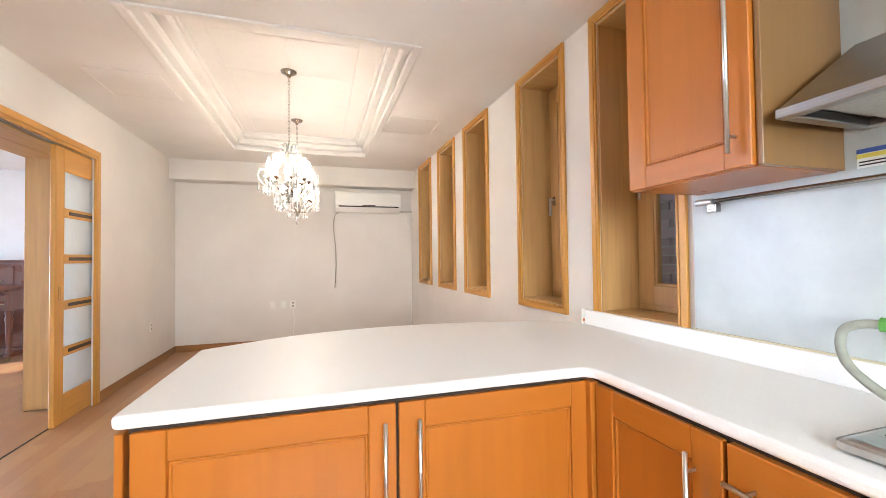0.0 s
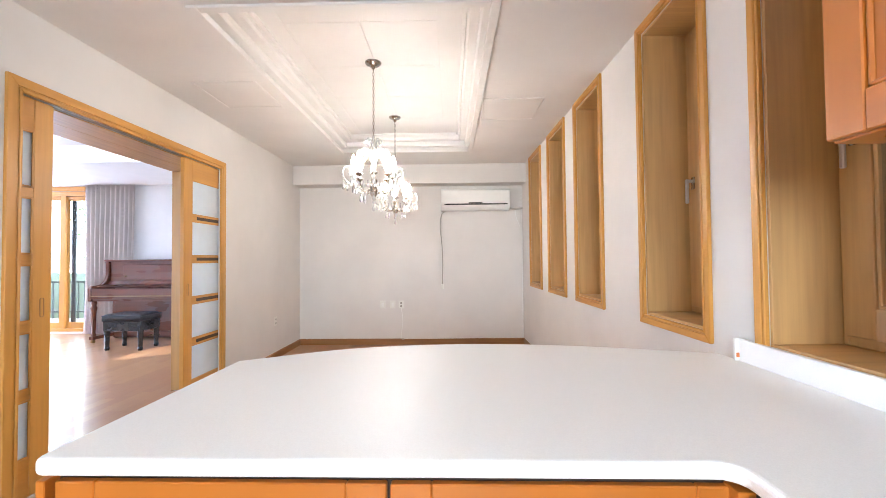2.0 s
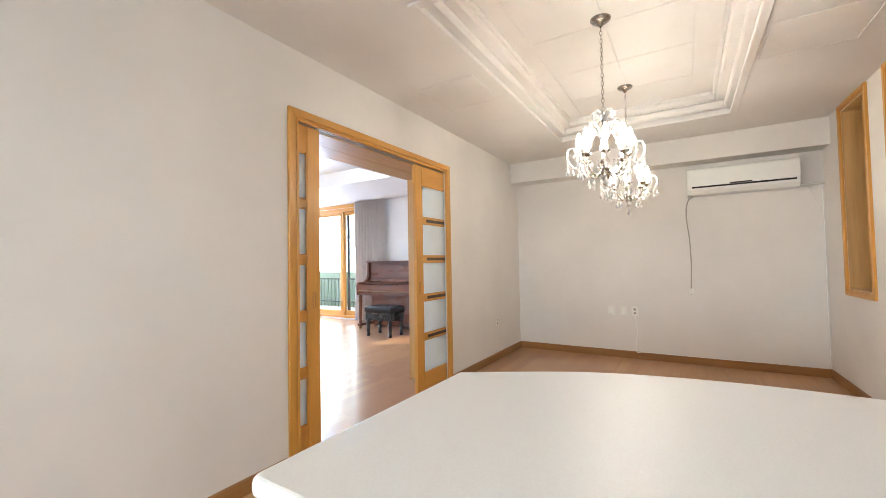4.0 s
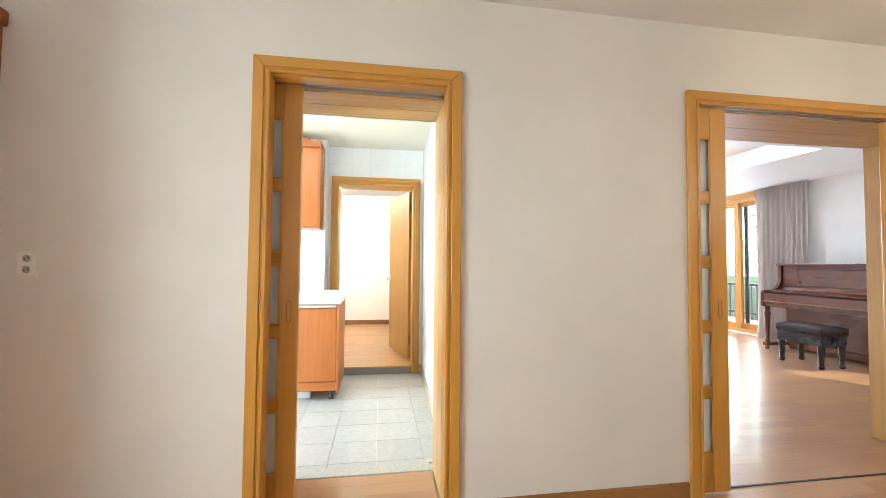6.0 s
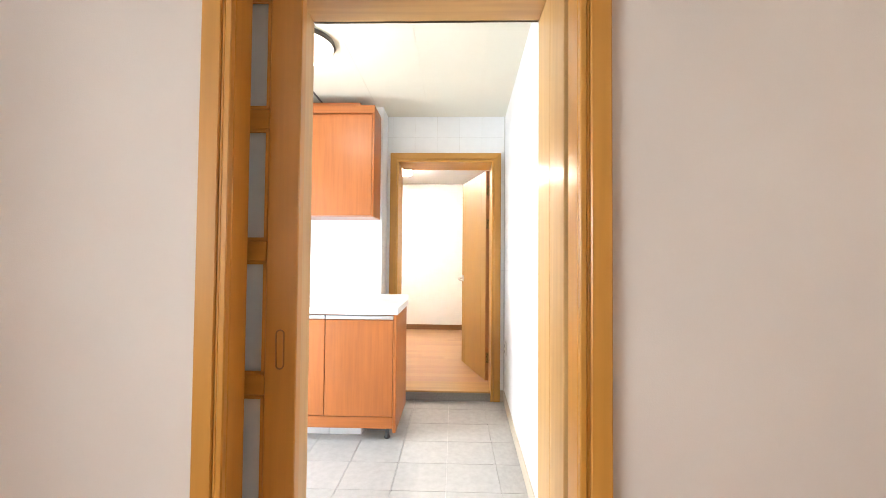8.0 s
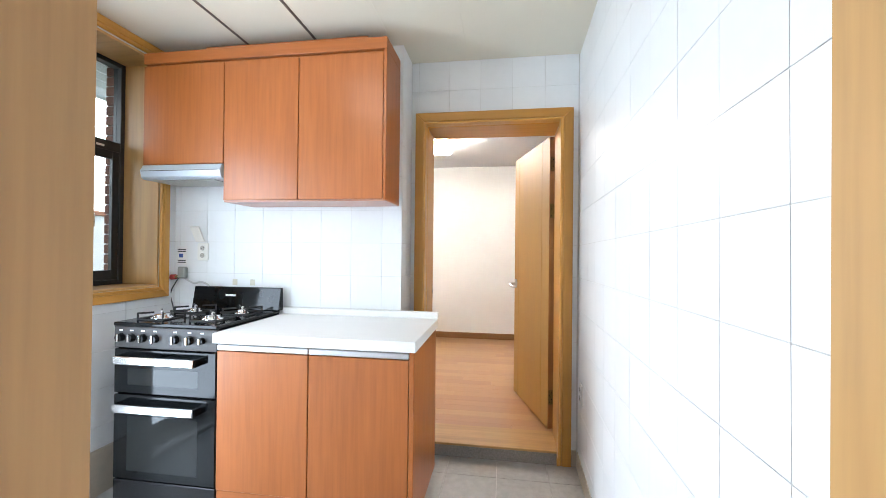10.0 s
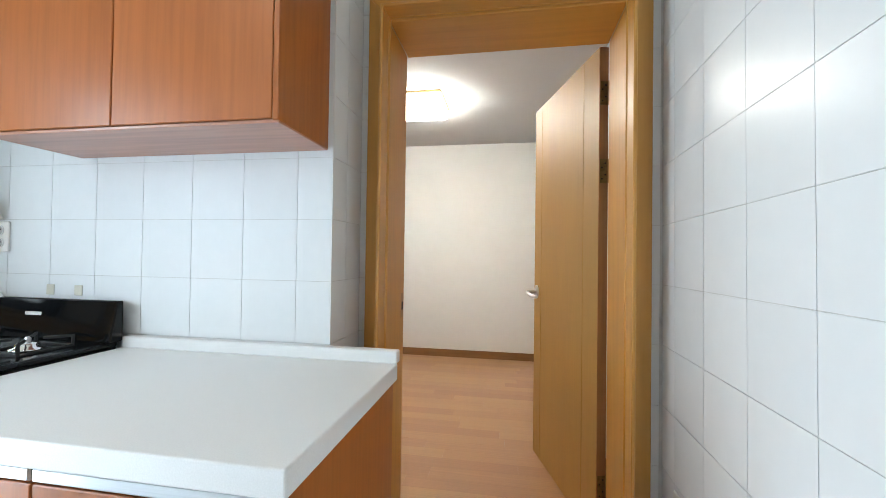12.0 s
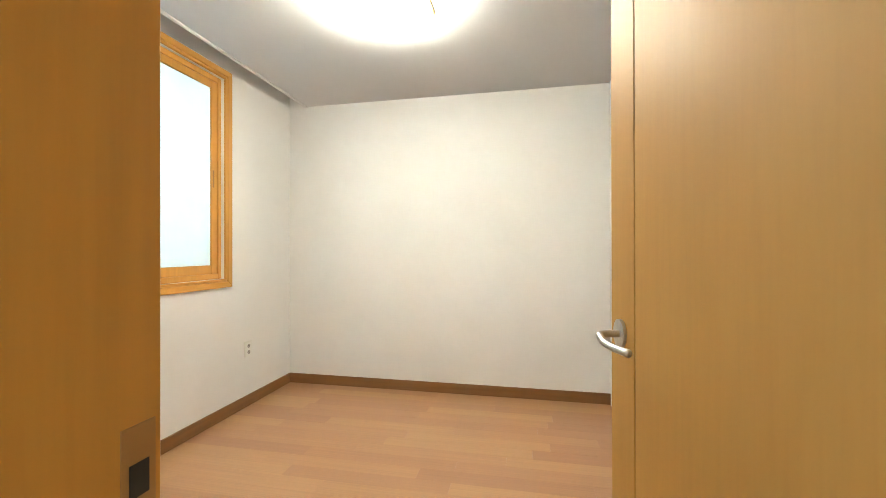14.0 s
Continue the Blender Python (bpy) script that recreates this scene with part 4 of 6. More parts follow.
def chandelier(cx, cy):
    """Candle-arm chandelier with scrolls and crystal drops, hung on a chain."""
    ch = thing("chandelier", (cx, cy, TOP), "nickel and crystal chandelier with lit candle bulbs on a chain", "chandelier", "pair of chandeliers")
    part("canopy", lathe((cx, cy), [(0.065, TOP - 0.001), (0.064, TOP - 0.008), (0.05, TOP - 0.02), (0.02, TOP - 0.03), (0.012, TOP - 0.05), (0.004, TOP - 0.055)], 24), ANTIQUE, ch, "round ceiling rose", True)
    z = TOP - 0.05
    k = 0
    bm = bmesh.new()
    while z > 2.24:
        pts = []
        for i in range(13):
            a = 2 * math.pi * i / 12
            dx = 0.008 * math.cos(a)
            pts.append((cx + (dx if k % 2 else 0), cy + (0 if k % 2 else dx), z - 0.017 + 0.017 * math.sin(a)))
        add_tube(bm, pts, 0.0022, 6)
        z -= 0.028
        k += 1
    part("chain", bm, ANTIQUE, ch, smooth=True)
    part("stem", lathe((cx, cy), [(0.008, 2.24), (0.012, 2.22), (0.009, 2.16), (0.02, 2.12), (0.009, 2.08), (0.012, 1.95), (0.03, 1.90), (0.014, 1.87), (0.034, 1.83), (0.03, 1.80), (0.012, 1.77), (0.016, 1.755), (0.003, 1.74)], 18), ANTIQUE, ch, "turned centre stem", True)
    def hang(p, n, s):
        """A string of small beads that ends in a pear drop."""
        b = bmesh.new()
        x, y, zz = p
        for i in range(n):
            zz -= 0.017 * s
            bmesh.ops.create_icosphere(b, subdivisions=1, radius=0.007 * s, matrix=Matrix.Translation((x, y, zz)))
            zz -= 0.004
        add_lathe(b, (x, y), [(0.002, zz - 0.004), (0.009 * s, zz - 0.022 * s), (0.014 * s, zz - 0.04 * s), (0.010 * s, zz - 0.054 * s), (0.002, zz - 0.06 * s)], 7)
        part("crystal_drop", b, crystal(), ch, "clear crystal pendant")

    for i in range(8):
        a = 2 * math.pi * (i + 0.25) / 8
        u = Vector((math.cos(a), math.sin(a), 0))
        o = Vector((cx, cy, 0))

        def at(r, zz):
            return tuple(o + u * r + Vector((0, 0, zz)))
        arm = part("arm", tube(smooth_line([at(0.015, 1.88), at(0.05, 1.82), at(0.10, 1.81), at(0.145, 1.86), at(0.155, 1.92)], 5), 0.005, 7), ANTIQUE, ch, "curved arm", True)
        part("scroll", tube(smooth_line([at(0.15, 1.86), at(0.20, 1.885), at(0.235, 1.94), at(0.225, 2.0), at(0.19, 2.005), at(0.178, 1.97), at(0.195, 1.95)], 5), 0.0075, 7), crystal(), arm, "clear glass scroll", True)
        part("scroll", tube(smooth_line([at(0.02, 2.06), at(0.06, 2.13), at(0.11, 2.14), at(0.125, 2.10), at(0.105, 2.075), at(0.09, 2.09)], 5), 0.0075, 7), crystal(), arm, "clear glass scroll", True)
        part("scroll", tube(smooth_line([at(0.012, 2.17), at(0.03, 2.225), at(0.062, 2.225), at(0.066, 2.195), at(0.05, 2.19)], 5), 0.006, 6), crystal(), arm, "clear glass scroll", True)
        c = o + u * 0.155
        part("cup", lathe((c.x, c.y), [(0.006, 1.915), (0.028, 1.93), (0.03, 1.936), (0.010, 1.938)], 14), ANTIQUE, arm, "nickel drip cup", True)
        part("candle", lathe((c.x, c.y), [(0.010, 1.938), (0.010, 1.995), (0.007, 2.0)], 12), PLASTIC, arm, "ivory candle sleeve", True)
        part("bulb", lathe((c.x, c.y), [(0.008, 2.0), (0.019, 2.02), (0.021, 2.042), (0.014, 2.075), (0.004, 2.105)], 14), glow("bulb_light", (1.0, 0.88, 0.72), 74.0), arm, "lit flame bulb", True)
        hang(at(0.232, 1.93), 2, 1.0)
        hang(at(0.20, 1.89), 1, 0.9)
        hang(at(0.118, 2.09), 1, 0.8)
        hang(at(0.10, 1.805), 1, 0.9)
        b2 = u.cross(Vector((0, 0, 1)))
        for s in (-1, 1):
            e = c + b2 * (0.045 * s)
            hang((e.x, e.y, 1.885), 1, 0.75)
    hang((cx, cy, 1.75), 1, 1.1)
    for s in range(4):
        a = math.pi / 2 * s + 0.3
        bm = tube(smooth_line([(cx + 0.012 * math.cos(a), cy + 0.012 * math.sin(a), 2.2),
                               (cx + 0.07 * math.cos(a), cy + 0.07 * math.sin(a), 2.05), (cx + 0.14 * math.cos(a), cy + 0.14 * math.sin(a), 1.95)], 6), 0.0035, 6)
        part("bead_string", bm, crystal(), ch, "string of crystal beads", True)
    return ch


c_first = chandelier(*CHANDELIERS[0])
copy_thing(c_first, Matrix.Translation((*CHANDELIERS[1], TOP)))

# ---- utility room ----
UTW = 0.003                   # tiles stand this far off the wall
W_S = solid("wall_utility_window", wall_with_holes('y', UY0, UY0 - 0.32, UX0 - 0.1, XLB, -0.2, UC + 0.2, [(-4.165, -3.60, 1.10, 2.53), (-3.26, -2.50, 0.02, 2.12)]), GROUT,
            "utility room outer wall with a window, under white tiles", "wall")
# the wall beside the bedroom door runs slightly out of square
TILT = Matrix.Translation((UX0, UY1, 0)) @ Matrix.Rotation(radians(-1.7), 4, 'Z') @ Matrix.Translation((-UX0, -UY1, 0))
# and its tile courses climb a little towards the dining room
CLIMB = Matrix.Translation((UX0, 0, 1.39)) @ Matrix.Rotation(radians(-0.8), 4, 'Y') @ Matrix.Translation((-UX0, 0, -1.39))
W_N = solid("wall_utility_right", box(UX0, XLB, UY1, UY1 + 0.2, -0.2, UC + 0.2), GROUT, "plain utility room wall under white tiles", "wall")
W_B = solid("wall_utility_back", box(UBX, UX0, UY0, UBY, -0.2, UC + 0.2), GROUT, "deeper wall block behind the utility worktop, under white tiles", "wall")
W_D = solid("wall_bedroom_door", wall_with_holes('x', UX0, BX1 + 0.005, UBY, UY1 + 0.2, -0.2, UC + 0.2, [(BD[0] - 0.02, BD[1] + 0.02, -0.3, BD[2] + 0.02)]), GROUT,
            "wall with the bedroom door, under white tiles", "wall")
bm = boxes((UX0, XLB, UY0, UY1, UC, UC + 0.03))
for y in (-0.99, -0.55, -0.11, 0.33, 0.77):
    add_box(bm, UX0, XLB, y - 0.006, y + 0.006, UC - 0.002, UC + 0.01)
solid("ceiling_utility", bm, CREAM, "cream board ceiling of the utility room with dark joint strips", "ceiling")
for y in (-0.99, -0.55):
    solid("trim", box(UBX + 0.003, XLB, y - 0.008, y + 0.008, UC - 0.004, UC - 0.002), plain("brown_joint_strip", (0.12, 0.09, 0.07), 0.5), "brown ceiling joint strip", "trim")
solid("wall_utility_front_lining", wall_with_holes('x', XLB - 0.012, XLB - 0.0005, UY0, UY1, 0.0, UC, [(UI[0] - 0.003, UI[1] + 0.003, -1, UD[2] - 0.012)]), WHITE, "white painted utility side of the dining wall", "wall")

# kerb below the bedroom door
solid("step_kerb", box(UX0 + 0.012, BX1 + 0.1, BD[0] - 0.09, BD[1] + 0.09, -0.05, BF - 0.012, 0.005), KERB, "grey stone kerb step below the bedroom door", "step")
for a in ((UX0 + 0.02, XLB, UY1 - 0.010, UY1 - 0.001), (UX0 + 0.0, UX0 + 0.012, 1.005, UY1 - 0.01), (UX0, UX0 + 0.012, UBY, BD[0] - 0.105)):
    bb = solid("baseboard", box(a[0], a[1], a[2], a[3], 0.0, 0.10, 0.002), SKIRTTILE, "beige tile skirting along the utility wall", "baseboard")
    if a[1] == XLB:
        bb.matrix_world = TILT
solid("baseboard", box(-4.0, -3.33, UY0 + 0.001, UY0 + 0.014, 0.0, 0.25, 0.002), SKIRTTILE, "beige tile skirting along the utility wall", "baseboard")

# bedroom door frame
bd = thing("door_3", (UX0, 0.48, 0), "honey wood frame and casing of the open bedroom door", "door", kind="structure")
casing(bd, 'x', UX0 + UTW, 1, (-0.014, 1.003, 0.0, 2.262), 0.087, thick=0.014)
for y0, y1 in ((BD[0] - 0.02, BD[0]), (BD[1], BD[1] + 0.02)):
    part("jamb", box(UX0 + 0.012, BX1 + 0.017, y0, y1, 0.02, BD[2], 0.002), trim_wood('z'), bd)
part("head", box(UX0 + 0.012, BX1 + 0.0, BD[0], BD[1], BD[2], BD[2] + 0.02, 0.002), trim_wood('y'), bd)
for y0, y1 in ((BD[0], BD[0] + 0.012), (BD[1] - 0.012, BD[1])):
    part("door_stop", box(UX0 + 0.06, UX0 + 0.13, y0, y1, BF, BD[2], 0.002), trim_wood('z'), bd)
part("door_stop", box(UX0 + 0.06, UX0 + 0.13, BD[0] + 0.012, BD[1] - 0.012, BD[2] - 0.012, BD[2], 0.002), trim_wood('y'), bd)
part("sill_board", box(UX0 + 0.02, BX1 - 0.0, BD[0], BD[1], BF - 0.012, BF + 0.004, 0.003), wood("sill_oak", (0.50, 0.30, 0.12), 'y', 0.3, 0.2, 0.3), bd, "pale wood threshold board")
stk = part("strike_plate", box(-4.775, -4.738, BD[0] - 0.001, BD[0] + 0.0012, 1.005, 1.11, 0.0005), plain("dull_strike", (0.42, 0.24, 0.09), 0.45, 0.3), bd, "aged metal strike plate")
part("latch_hole", box(-4.767, -4.746, BD[0] + 0.0012, BD[0] + 0.0018, 1.038, 1.072), DARK, stk)

# door leaf, swung into the bedroom
DW, DH = 0.78, 2.065
leaf = thing("bedroom_door", (-4.822, 0.892, BF + 0.012), "open honey wood door with vertical grooves and a steel lever", "door", turn=(0, 0, 196.0))
g1, g2 = DW - 0.112, 0.14
cols = ((0.0, g2 - 0.0015), (g2 + 0.0015, g1 - 0.0015), (g1 + 0.0015, DW))
part("core", box(0.002, DW - 0.002, -0.038, -0.002, 0.001, DH - 0.001), wood("groove_wood", (0.26, 0.12, 0.03), 'z'), leaf, "darker wood core")
for s0, s1 in cols:
    part("panel", box(s0, s1, -0.040, 0.0, 0.0, DH, 0.0015), wood("door_veneer", (0.47, 0.262, 0.064), 'z', 0.5, 0.04, 0.0, 70.0), leaf)
part("lipping", box(-0.0015, 0.0, -0.040, 0.0, 0.0, DH), wood("reddish_lipping", (0.46, 0.21, 0.08), 'z'), leaf, "reddish wood edge")
for side in (1, -1):
    yb = 0.0 if side == 1 else -0.04
    rs = part("rose", rod((DW - 0.05, yb, 0.967), (DW - 0.05, yb + side * 0.008, 0.967), 0.026, sides=24), STEEL, leaf, "oval steel rose")
    rs.data.transform(Matrix.Translation((0, 0, 0.967)) @ Matrix.Diagonal((1, 1, 1.45, 1)) @ Matrix.Translation((0, 0, -0.967)))
    lev = smooth_line([(DW - 0.05, yb + side * 0.006, 0.967), (DW - 0.05, yb + side * 0.045, 0.967), (DW - 0.056, yb + side * 0.06, 0.964), (DW - 0.09, yb + side * 0.062, 0.952), (DW - 0.13, yb + side * 0.052, 0.946), (DW - 0.165, yb + side * 0.045, 0.946)], 5)
    part("lever", tube(lev, 0.0095, 12), STEEL, rs, "brushed steel lever", True)
part("latch", box(DW - 0.001, DW + 0.001, -0.032, -0.008, 0.93, 1.03), BRASS, leaf, "aged metal latch plate")
for z in (1.87, 1.54, 0.22):
    hg = part("hinge", box(-0.003, -0.0015, -0.036, -0.004, z - 0.05, z + 0.05), BRASS, leaf, "aged brass hinge")
    part("pin", rod((-0.006, -0.044, z - 0.05), (-0.006, -0.044, z + 0.05), 0.006, sides=10), BRASS, hg)
    part("flap", box(-0.012, -0.004, -0.058, -0.044, z - 0.05, z + 0.05), BRASS, hg)
    part("screws", boxes((-0.004, -0.003, -0.030, -0.024, z + 0.03, z + 0.036), (-0.004, -0.003, -0.016, -0.010, z + 0.012, z + 0.018),
                         (-0.004, -0.003, -0.030, -0.024, z - 0.018, z - 0.012), (-0.004, -0.003, -0.016, -0.010, z - 0.036, z - 0.03)), DARK, hg, "screw heads")


# utility base cabinet and worktop
def rcherry(axis):
    return wood("red_cherry_laminate", (0.42, 0.128, 0.029), axis, 0.3, 0.14, 0.0, 60.0)


ub = thing("base_cabinet", (-3.95, -0.3, 0.0), "red cherry laminate base cabinet with two flat doors on feet", "cabinet", "utility cabinets")
part("body", box(-3.68, -4.24, -0.79, 0.158, 0.10, 0.888), rcherry('z'), ub)
part("end_panel", box(-3.662, -4.25, 0.160, 0.182, 0.075, 0.889, 0.002), rcherry('z'), ub)
for a0, a1 in ((-0.788, -0.324), (-0.319, 0.157)):
    d = part("door", box(-3.662, -3.680, a0, a1, 0.185, 0.852, 0.002), rcherry('z'), ub)
    part("finger_rail", box(-3.660, -3.682, a0, a1, 0.856, 0.884, 0.004), brushed("aluminium", (0.72, 0.74, 0.76), 0.28, 'y'), d, "aluminium finger rail")
part("lower_rail", box(-3.668, -3.680, -0.788, 0.158, 0.10, 0.180, 0.002), rcherry('y'), ub)
for y in (0.11, -0.70):
    part("foot", lathe((-3.76, y), [(0.022, 0.0), (0.022, 0.012), (0.014, 0.02), (0.014, 0.085), (0.024, 0.1)], 14), BLACKALU, ub, "black plastic foot", True)
pl = thing("plinth", (-3.82, -0.45, 0.0), "white tiled plinth below the utility cabinet", "plinth")
for k in range(3):
    part("tile", box(-3.80, -4.2, -0.79 + 0.235 * k, -0.79 + 0.235 * k + 0.232, 0.0, 0.072, 0.002), TILE, pl)
uw = thing("worktop", (-3.95, -0.3, 0.89), "white stone worktop with an upstand in the utility room", "worktop")
part("slab", box(-3.642, -4.262, -0.80, 0.192, 0.892, 0.942, 0.004, 2), COUNTER, uw)
part("upstand", box(-4.252, -4.285, -0.80, 0.192, 0.942, 0.981, 0.003), COUNTER, uw, "white stone upstand")

# wall cabinets
wc = thing("wall_cabinet", (-4.15, -0.55, 1.62), "red cherry laminate wall cabinet with two flat doors", "cabinet", "utility cabinets")
part("body", box(-4.018, -4.284, -1.028, -0.077, 1.625, 2.44), rcherry('z'), wc)
part("end_panel", box(-3.998, -4.284, -0.077, -0.060, 1.62, 2.44, 0.002), rcherry('z'), wc)
for a0, a1 in ((-1.026, -0.571), (-0.567, -0.079)):
    part("door", box(-3.998, -4.016, a0, a1, 1.625, 2.425, 0.002), rcherry('z'), wc)
part("bottom_panel", box(-4.005, -4.284, -1.026, -0.062, 1.615, 1.624, 0.001), wood("pale_red_laminate", (0.50, 0.24, 0.16), 'y', 0.3), wc, "paler underside")
hc = thing("wall_cabinet", (-4.15, -1.3, 1.83), "red cherry laminate cabinet with a flap door above the slim hood", "cabinet", "utility cabinets")
part("body", box(-4.018, -4.284, -1.558, -1.030, 1.845, 2.44), rcherry('z'), hc)
part("door", box(-3.998, -4.016, -1.556, -1.032, 1.84, 2.425, 0.002), rcherry('z'), hc)
fc = thing("fascia", (-4.1, -0.8, 2.44), "red cherry laminate fascia above the wall cabinets", "fascia")
part("board", box(-3.996, -4.28, -1.558, -0.060, 2.441, 2.505, 0.002), rcherry('y'), fc)
part("filler", box(-4.06, -4.27, -1.20, -0.19, 2.505, 2.55, 0.002), rcherry('y'), fc)
sh = thing("slim_hood", (-4.1, -1.3, 1.75), "slim silver pull-out hood below the cabinet", "cooker hood")
part("front", prism([(-3.985, 1.765), (-3.975, 1.80), (-3.995, 1.836), (-4.03, 1.838), (-4.03, 1.752), (-4.0, 1.752)], 'y', -1.555, -1.034, 0.002), plain("hood_alu", (0.58, 0.64, 0.70), 0.35, 0.35), sh)
part("body", box(-4.03, -4.275, -1.55, -1.04, 1.752, 1.84), plain("hood_grey", (0.55, 0.56, 0.56), 0.4, 0.3), sh)
part("filter", box(-4.02, -4.22, -1.51, -1.10, 1.744, 1.752, 0.002), plain("pale_filter", (0.5, 0.5, 0.46), 0.4, 0.6), sh, "pale mesh filter")
part("shadow_gap", box(-3.9735, -3.9755, -1.545, -1.045, 1.797, 1.800), DARK, sh)

# stove
sv = thing("gas_range", (-3.95, -1.1, 0.0), "black free-standing gas range with four burners and two ovens", "stove")
sy0, sy1, sf = -1.398, -0.815, -3.695
part("body", box(sf - 0.02, -4.25, sy0, sy1, 0.02, 0.945, 0.004), BLACK, sv)
part("hob", box(sf + 0.005, -4.25, sy0 - 0.002, sy1 + 0.002, 0.945, 0.965, 0.006, 2), BLACKGLASS, sv, "glossy black hob")
part("control_panel", box(sf, sf - 0.022, sy0, sy1, 0.835, 0.944, 0.003), plain("dark_grey_panel", (0.035, 0.03, 0.028), 0.45, 0, 0.15, 10.0), sv)
for k, y in enumerate((-1.355, -1.293, -1.229, -1.158, -1.045, -0.965, -0.895)):
    r = 0.022 if k < 6 else 0.017
    kb = part("knob", rod((sf, y, 0.888), (sf + 0.022, y, 0.888), r, r * 0.85, 18), BLACK, sv, "black control knob")
    part("grip", box(sf + 0.022, sf + 0.028, y - 0.005, y + 0.005, 0.888 - r * 0.9, 0.888 + r * 0.9, 0.002), CHROME, kb, "chrome grip")
    part("mark", box(sf + 0.0002, sf + 0.0008, y - 0.012, y + 0.008, 0.921, 0.928), PAPER, sv, "white printed mark")
for z0, z1, hz in ((0.605, 0.830, 0.785), (0.17, 0.597, 0.545)):
    od = part("oven_door", box(sf + 0.002, sf - 0.02, sy0 + 0.003, sy1 - 0.003, z0, z1, 0.004), BLACKGLASS, sv, "black glass oven door")
    part("window", box(sf + 0.002, sf + 0.003, sy0 + 0.085, sy1 - 0.10, z0 + 0.045, hz - 0.05), plain("smoked_glass", (0.02, 0.022, 0.022), 0.03, 0, 0.1, 4.0, 0, 1, 0.0, 0.3), od, "smoked oven window")
    h = part("handle", box(sf + 0.038, sf + 0.056, sy0 + 0.045, sy1 - 0.085, hz - 0.020, hz + 0.020, 0.004), brushed("handle_alu", (0.8, 0.8, 0.8), 0.2, 'y'), od, "bright metal bar handle")
    for y in (sy0 + 0.05, sy1 - 0.09):
        part("bracket", box(sf, sf + 0.045, y - 0.008, y + 0.008, hz - 0.018, hz + 0.018, 0.002), BLACK, h)
part("drawer", box(sf, sf - 0.02, sy0 + 0.003, sy1 - 0.003, 0.045, 0.163, 0.003), BLACK, sv)
for y in (sy0 + 0.05, sy1 - 0.05):
    part("foot", lathe((sf - 0.06, y), [(0.018, 0.0), (0.018, 0.02), (0.012, 0.03)], 12), BLACKALU, sv)
bs = part("back_panel", prism([(-4.205, 0.965), (-4.232, 1.104), (-4.255, 1.104), (-4.255, 0.965)], 'y', sy0, sy1 + 0.02, 0.004), BLACKGLASS, sv, "glossy black back guard")
part("print_bar", box(-4.2225, -4.2205, -1.17, -1.10, 1.046, 1.058), PLASTIC, bs, "pale maker's mark")
for bx_, by_, r in ((-3.84, -1.26, 0.045), (-4.08, -1.26, 0.035), (-3.86, -0.97, 0.045), (-4.08, -0.95, 0.035)):
    br = part("burner", lathe((bx_, by_), [(r + 0.010, 0.965), (r + 0.008, 0.972), (r - 0.006, 0.976), (r - 0.006, 0.984), (r * 0.72, 0.988), (0.01, 0.989)], 24), CHROME, sv, "bright metal burner", True)
    part("igniter", lathe((bx_, by_), [(0.007, 0.988), (0.009, 0.998), (0.005, 1.006)], 10), STEEL, br)
    b = bmesh.new()
    for i in range(4):
        a = math.pi / 4 + i * math.pi / 2
        dx, dy = math.cos(a), math.sin(a)
        add_rod(b, (bx_ + dx * 0.035, by_ + dy * 0.035, 0.999), (bx_ + dx * 0.105, by_ + dy * 0.105, 0.999), 0.005, sides=6)
        add_rod(b, (bx_ + dx * 0.105, by_ + dy * 0.105, 0.966), (bx_ + dx * 0.105, by_ + dy * 0.105, 1.003), 0.005, sides=6)
    for i in range(4):
        a, a2 = math.pi / 4 + i * math.pi / 2, math.pi / 4 + (i + 1) * math.pi / 2
        add_rod(b, (bx_ + math.cos(a) * 0.105, by_ + math.sin(a) * 0.105, 0.967), (bx_ + math.cos(a2) * 0.105, by_ + math.sin(a2) * 0.105, 0.967), 0.005, sides=6)
    part("pan_support", b, IRON, br, "cast iron pan support")

# fittings on the back wall
socket('x', UBX + UTW, 1, -1.385, 1.325, "white double socket with an open cover above the range")
fl = thing("socket_cover", (UBX, -1.40, 1.40), "open white plastic cover standing out above the socket", "cover")
part("flap", prism([(UBX + 0.012, 1.39), (UBX + 0.02, 1.39), (UBX + 0.075, 1.485), (UBX + 0.066, 1.489)], 'y', -1.43, -1.365, 0.002), PLASTIC, fl)
part("recess", box(UBX + 0.018, UBX + 0.02, -1.42, -1.375, 1.40, 1.41), ACWHITE, fl)
lb = thing("label", (UBX, -1.545, 1.24), "small printed instruction label on the tiles", "label")
part("paper", box(UBX + UTW, UBX + UTW + 0.001, -1.585, -1.505, 1.235, 1.36), PAPER, lb)
for z in (1.335, 1.322, 1.262, 1.25):
    part("print_bar", box(UBX + UTW + 0.001, UBX + UTW + 0.0014, -1.575, -1.515, z, z + 0.006), DARK, lb, "line of print")
part("picture", box(UBX + UTW + 0.001, UBX + UTW + 0.0014, -1.565, -1.535, 1.285, 1.31), BLUE, lb, "small dark picture")
for a in (-1.153, -1.028):
    ap = thing("adhesive_pad", (UBX + UTW, a, 1.11), "small beige adhesive pad stuck on the white tiles", "pad")
    part("pad", box(UBX + UTW, UBX + UTW + 0.003, a - 0.017, a + 0.017, 1.111, 1.149, 0.001), plain("beige_foam", (0.66, 0.63, 0.52), 0.7, 0, 0.08, 30.0), ap)
gv = thing("gas_valve", (UBX, -1.56, 1.15), "grey gas valve with a red tap on a wall pipe", "valve")
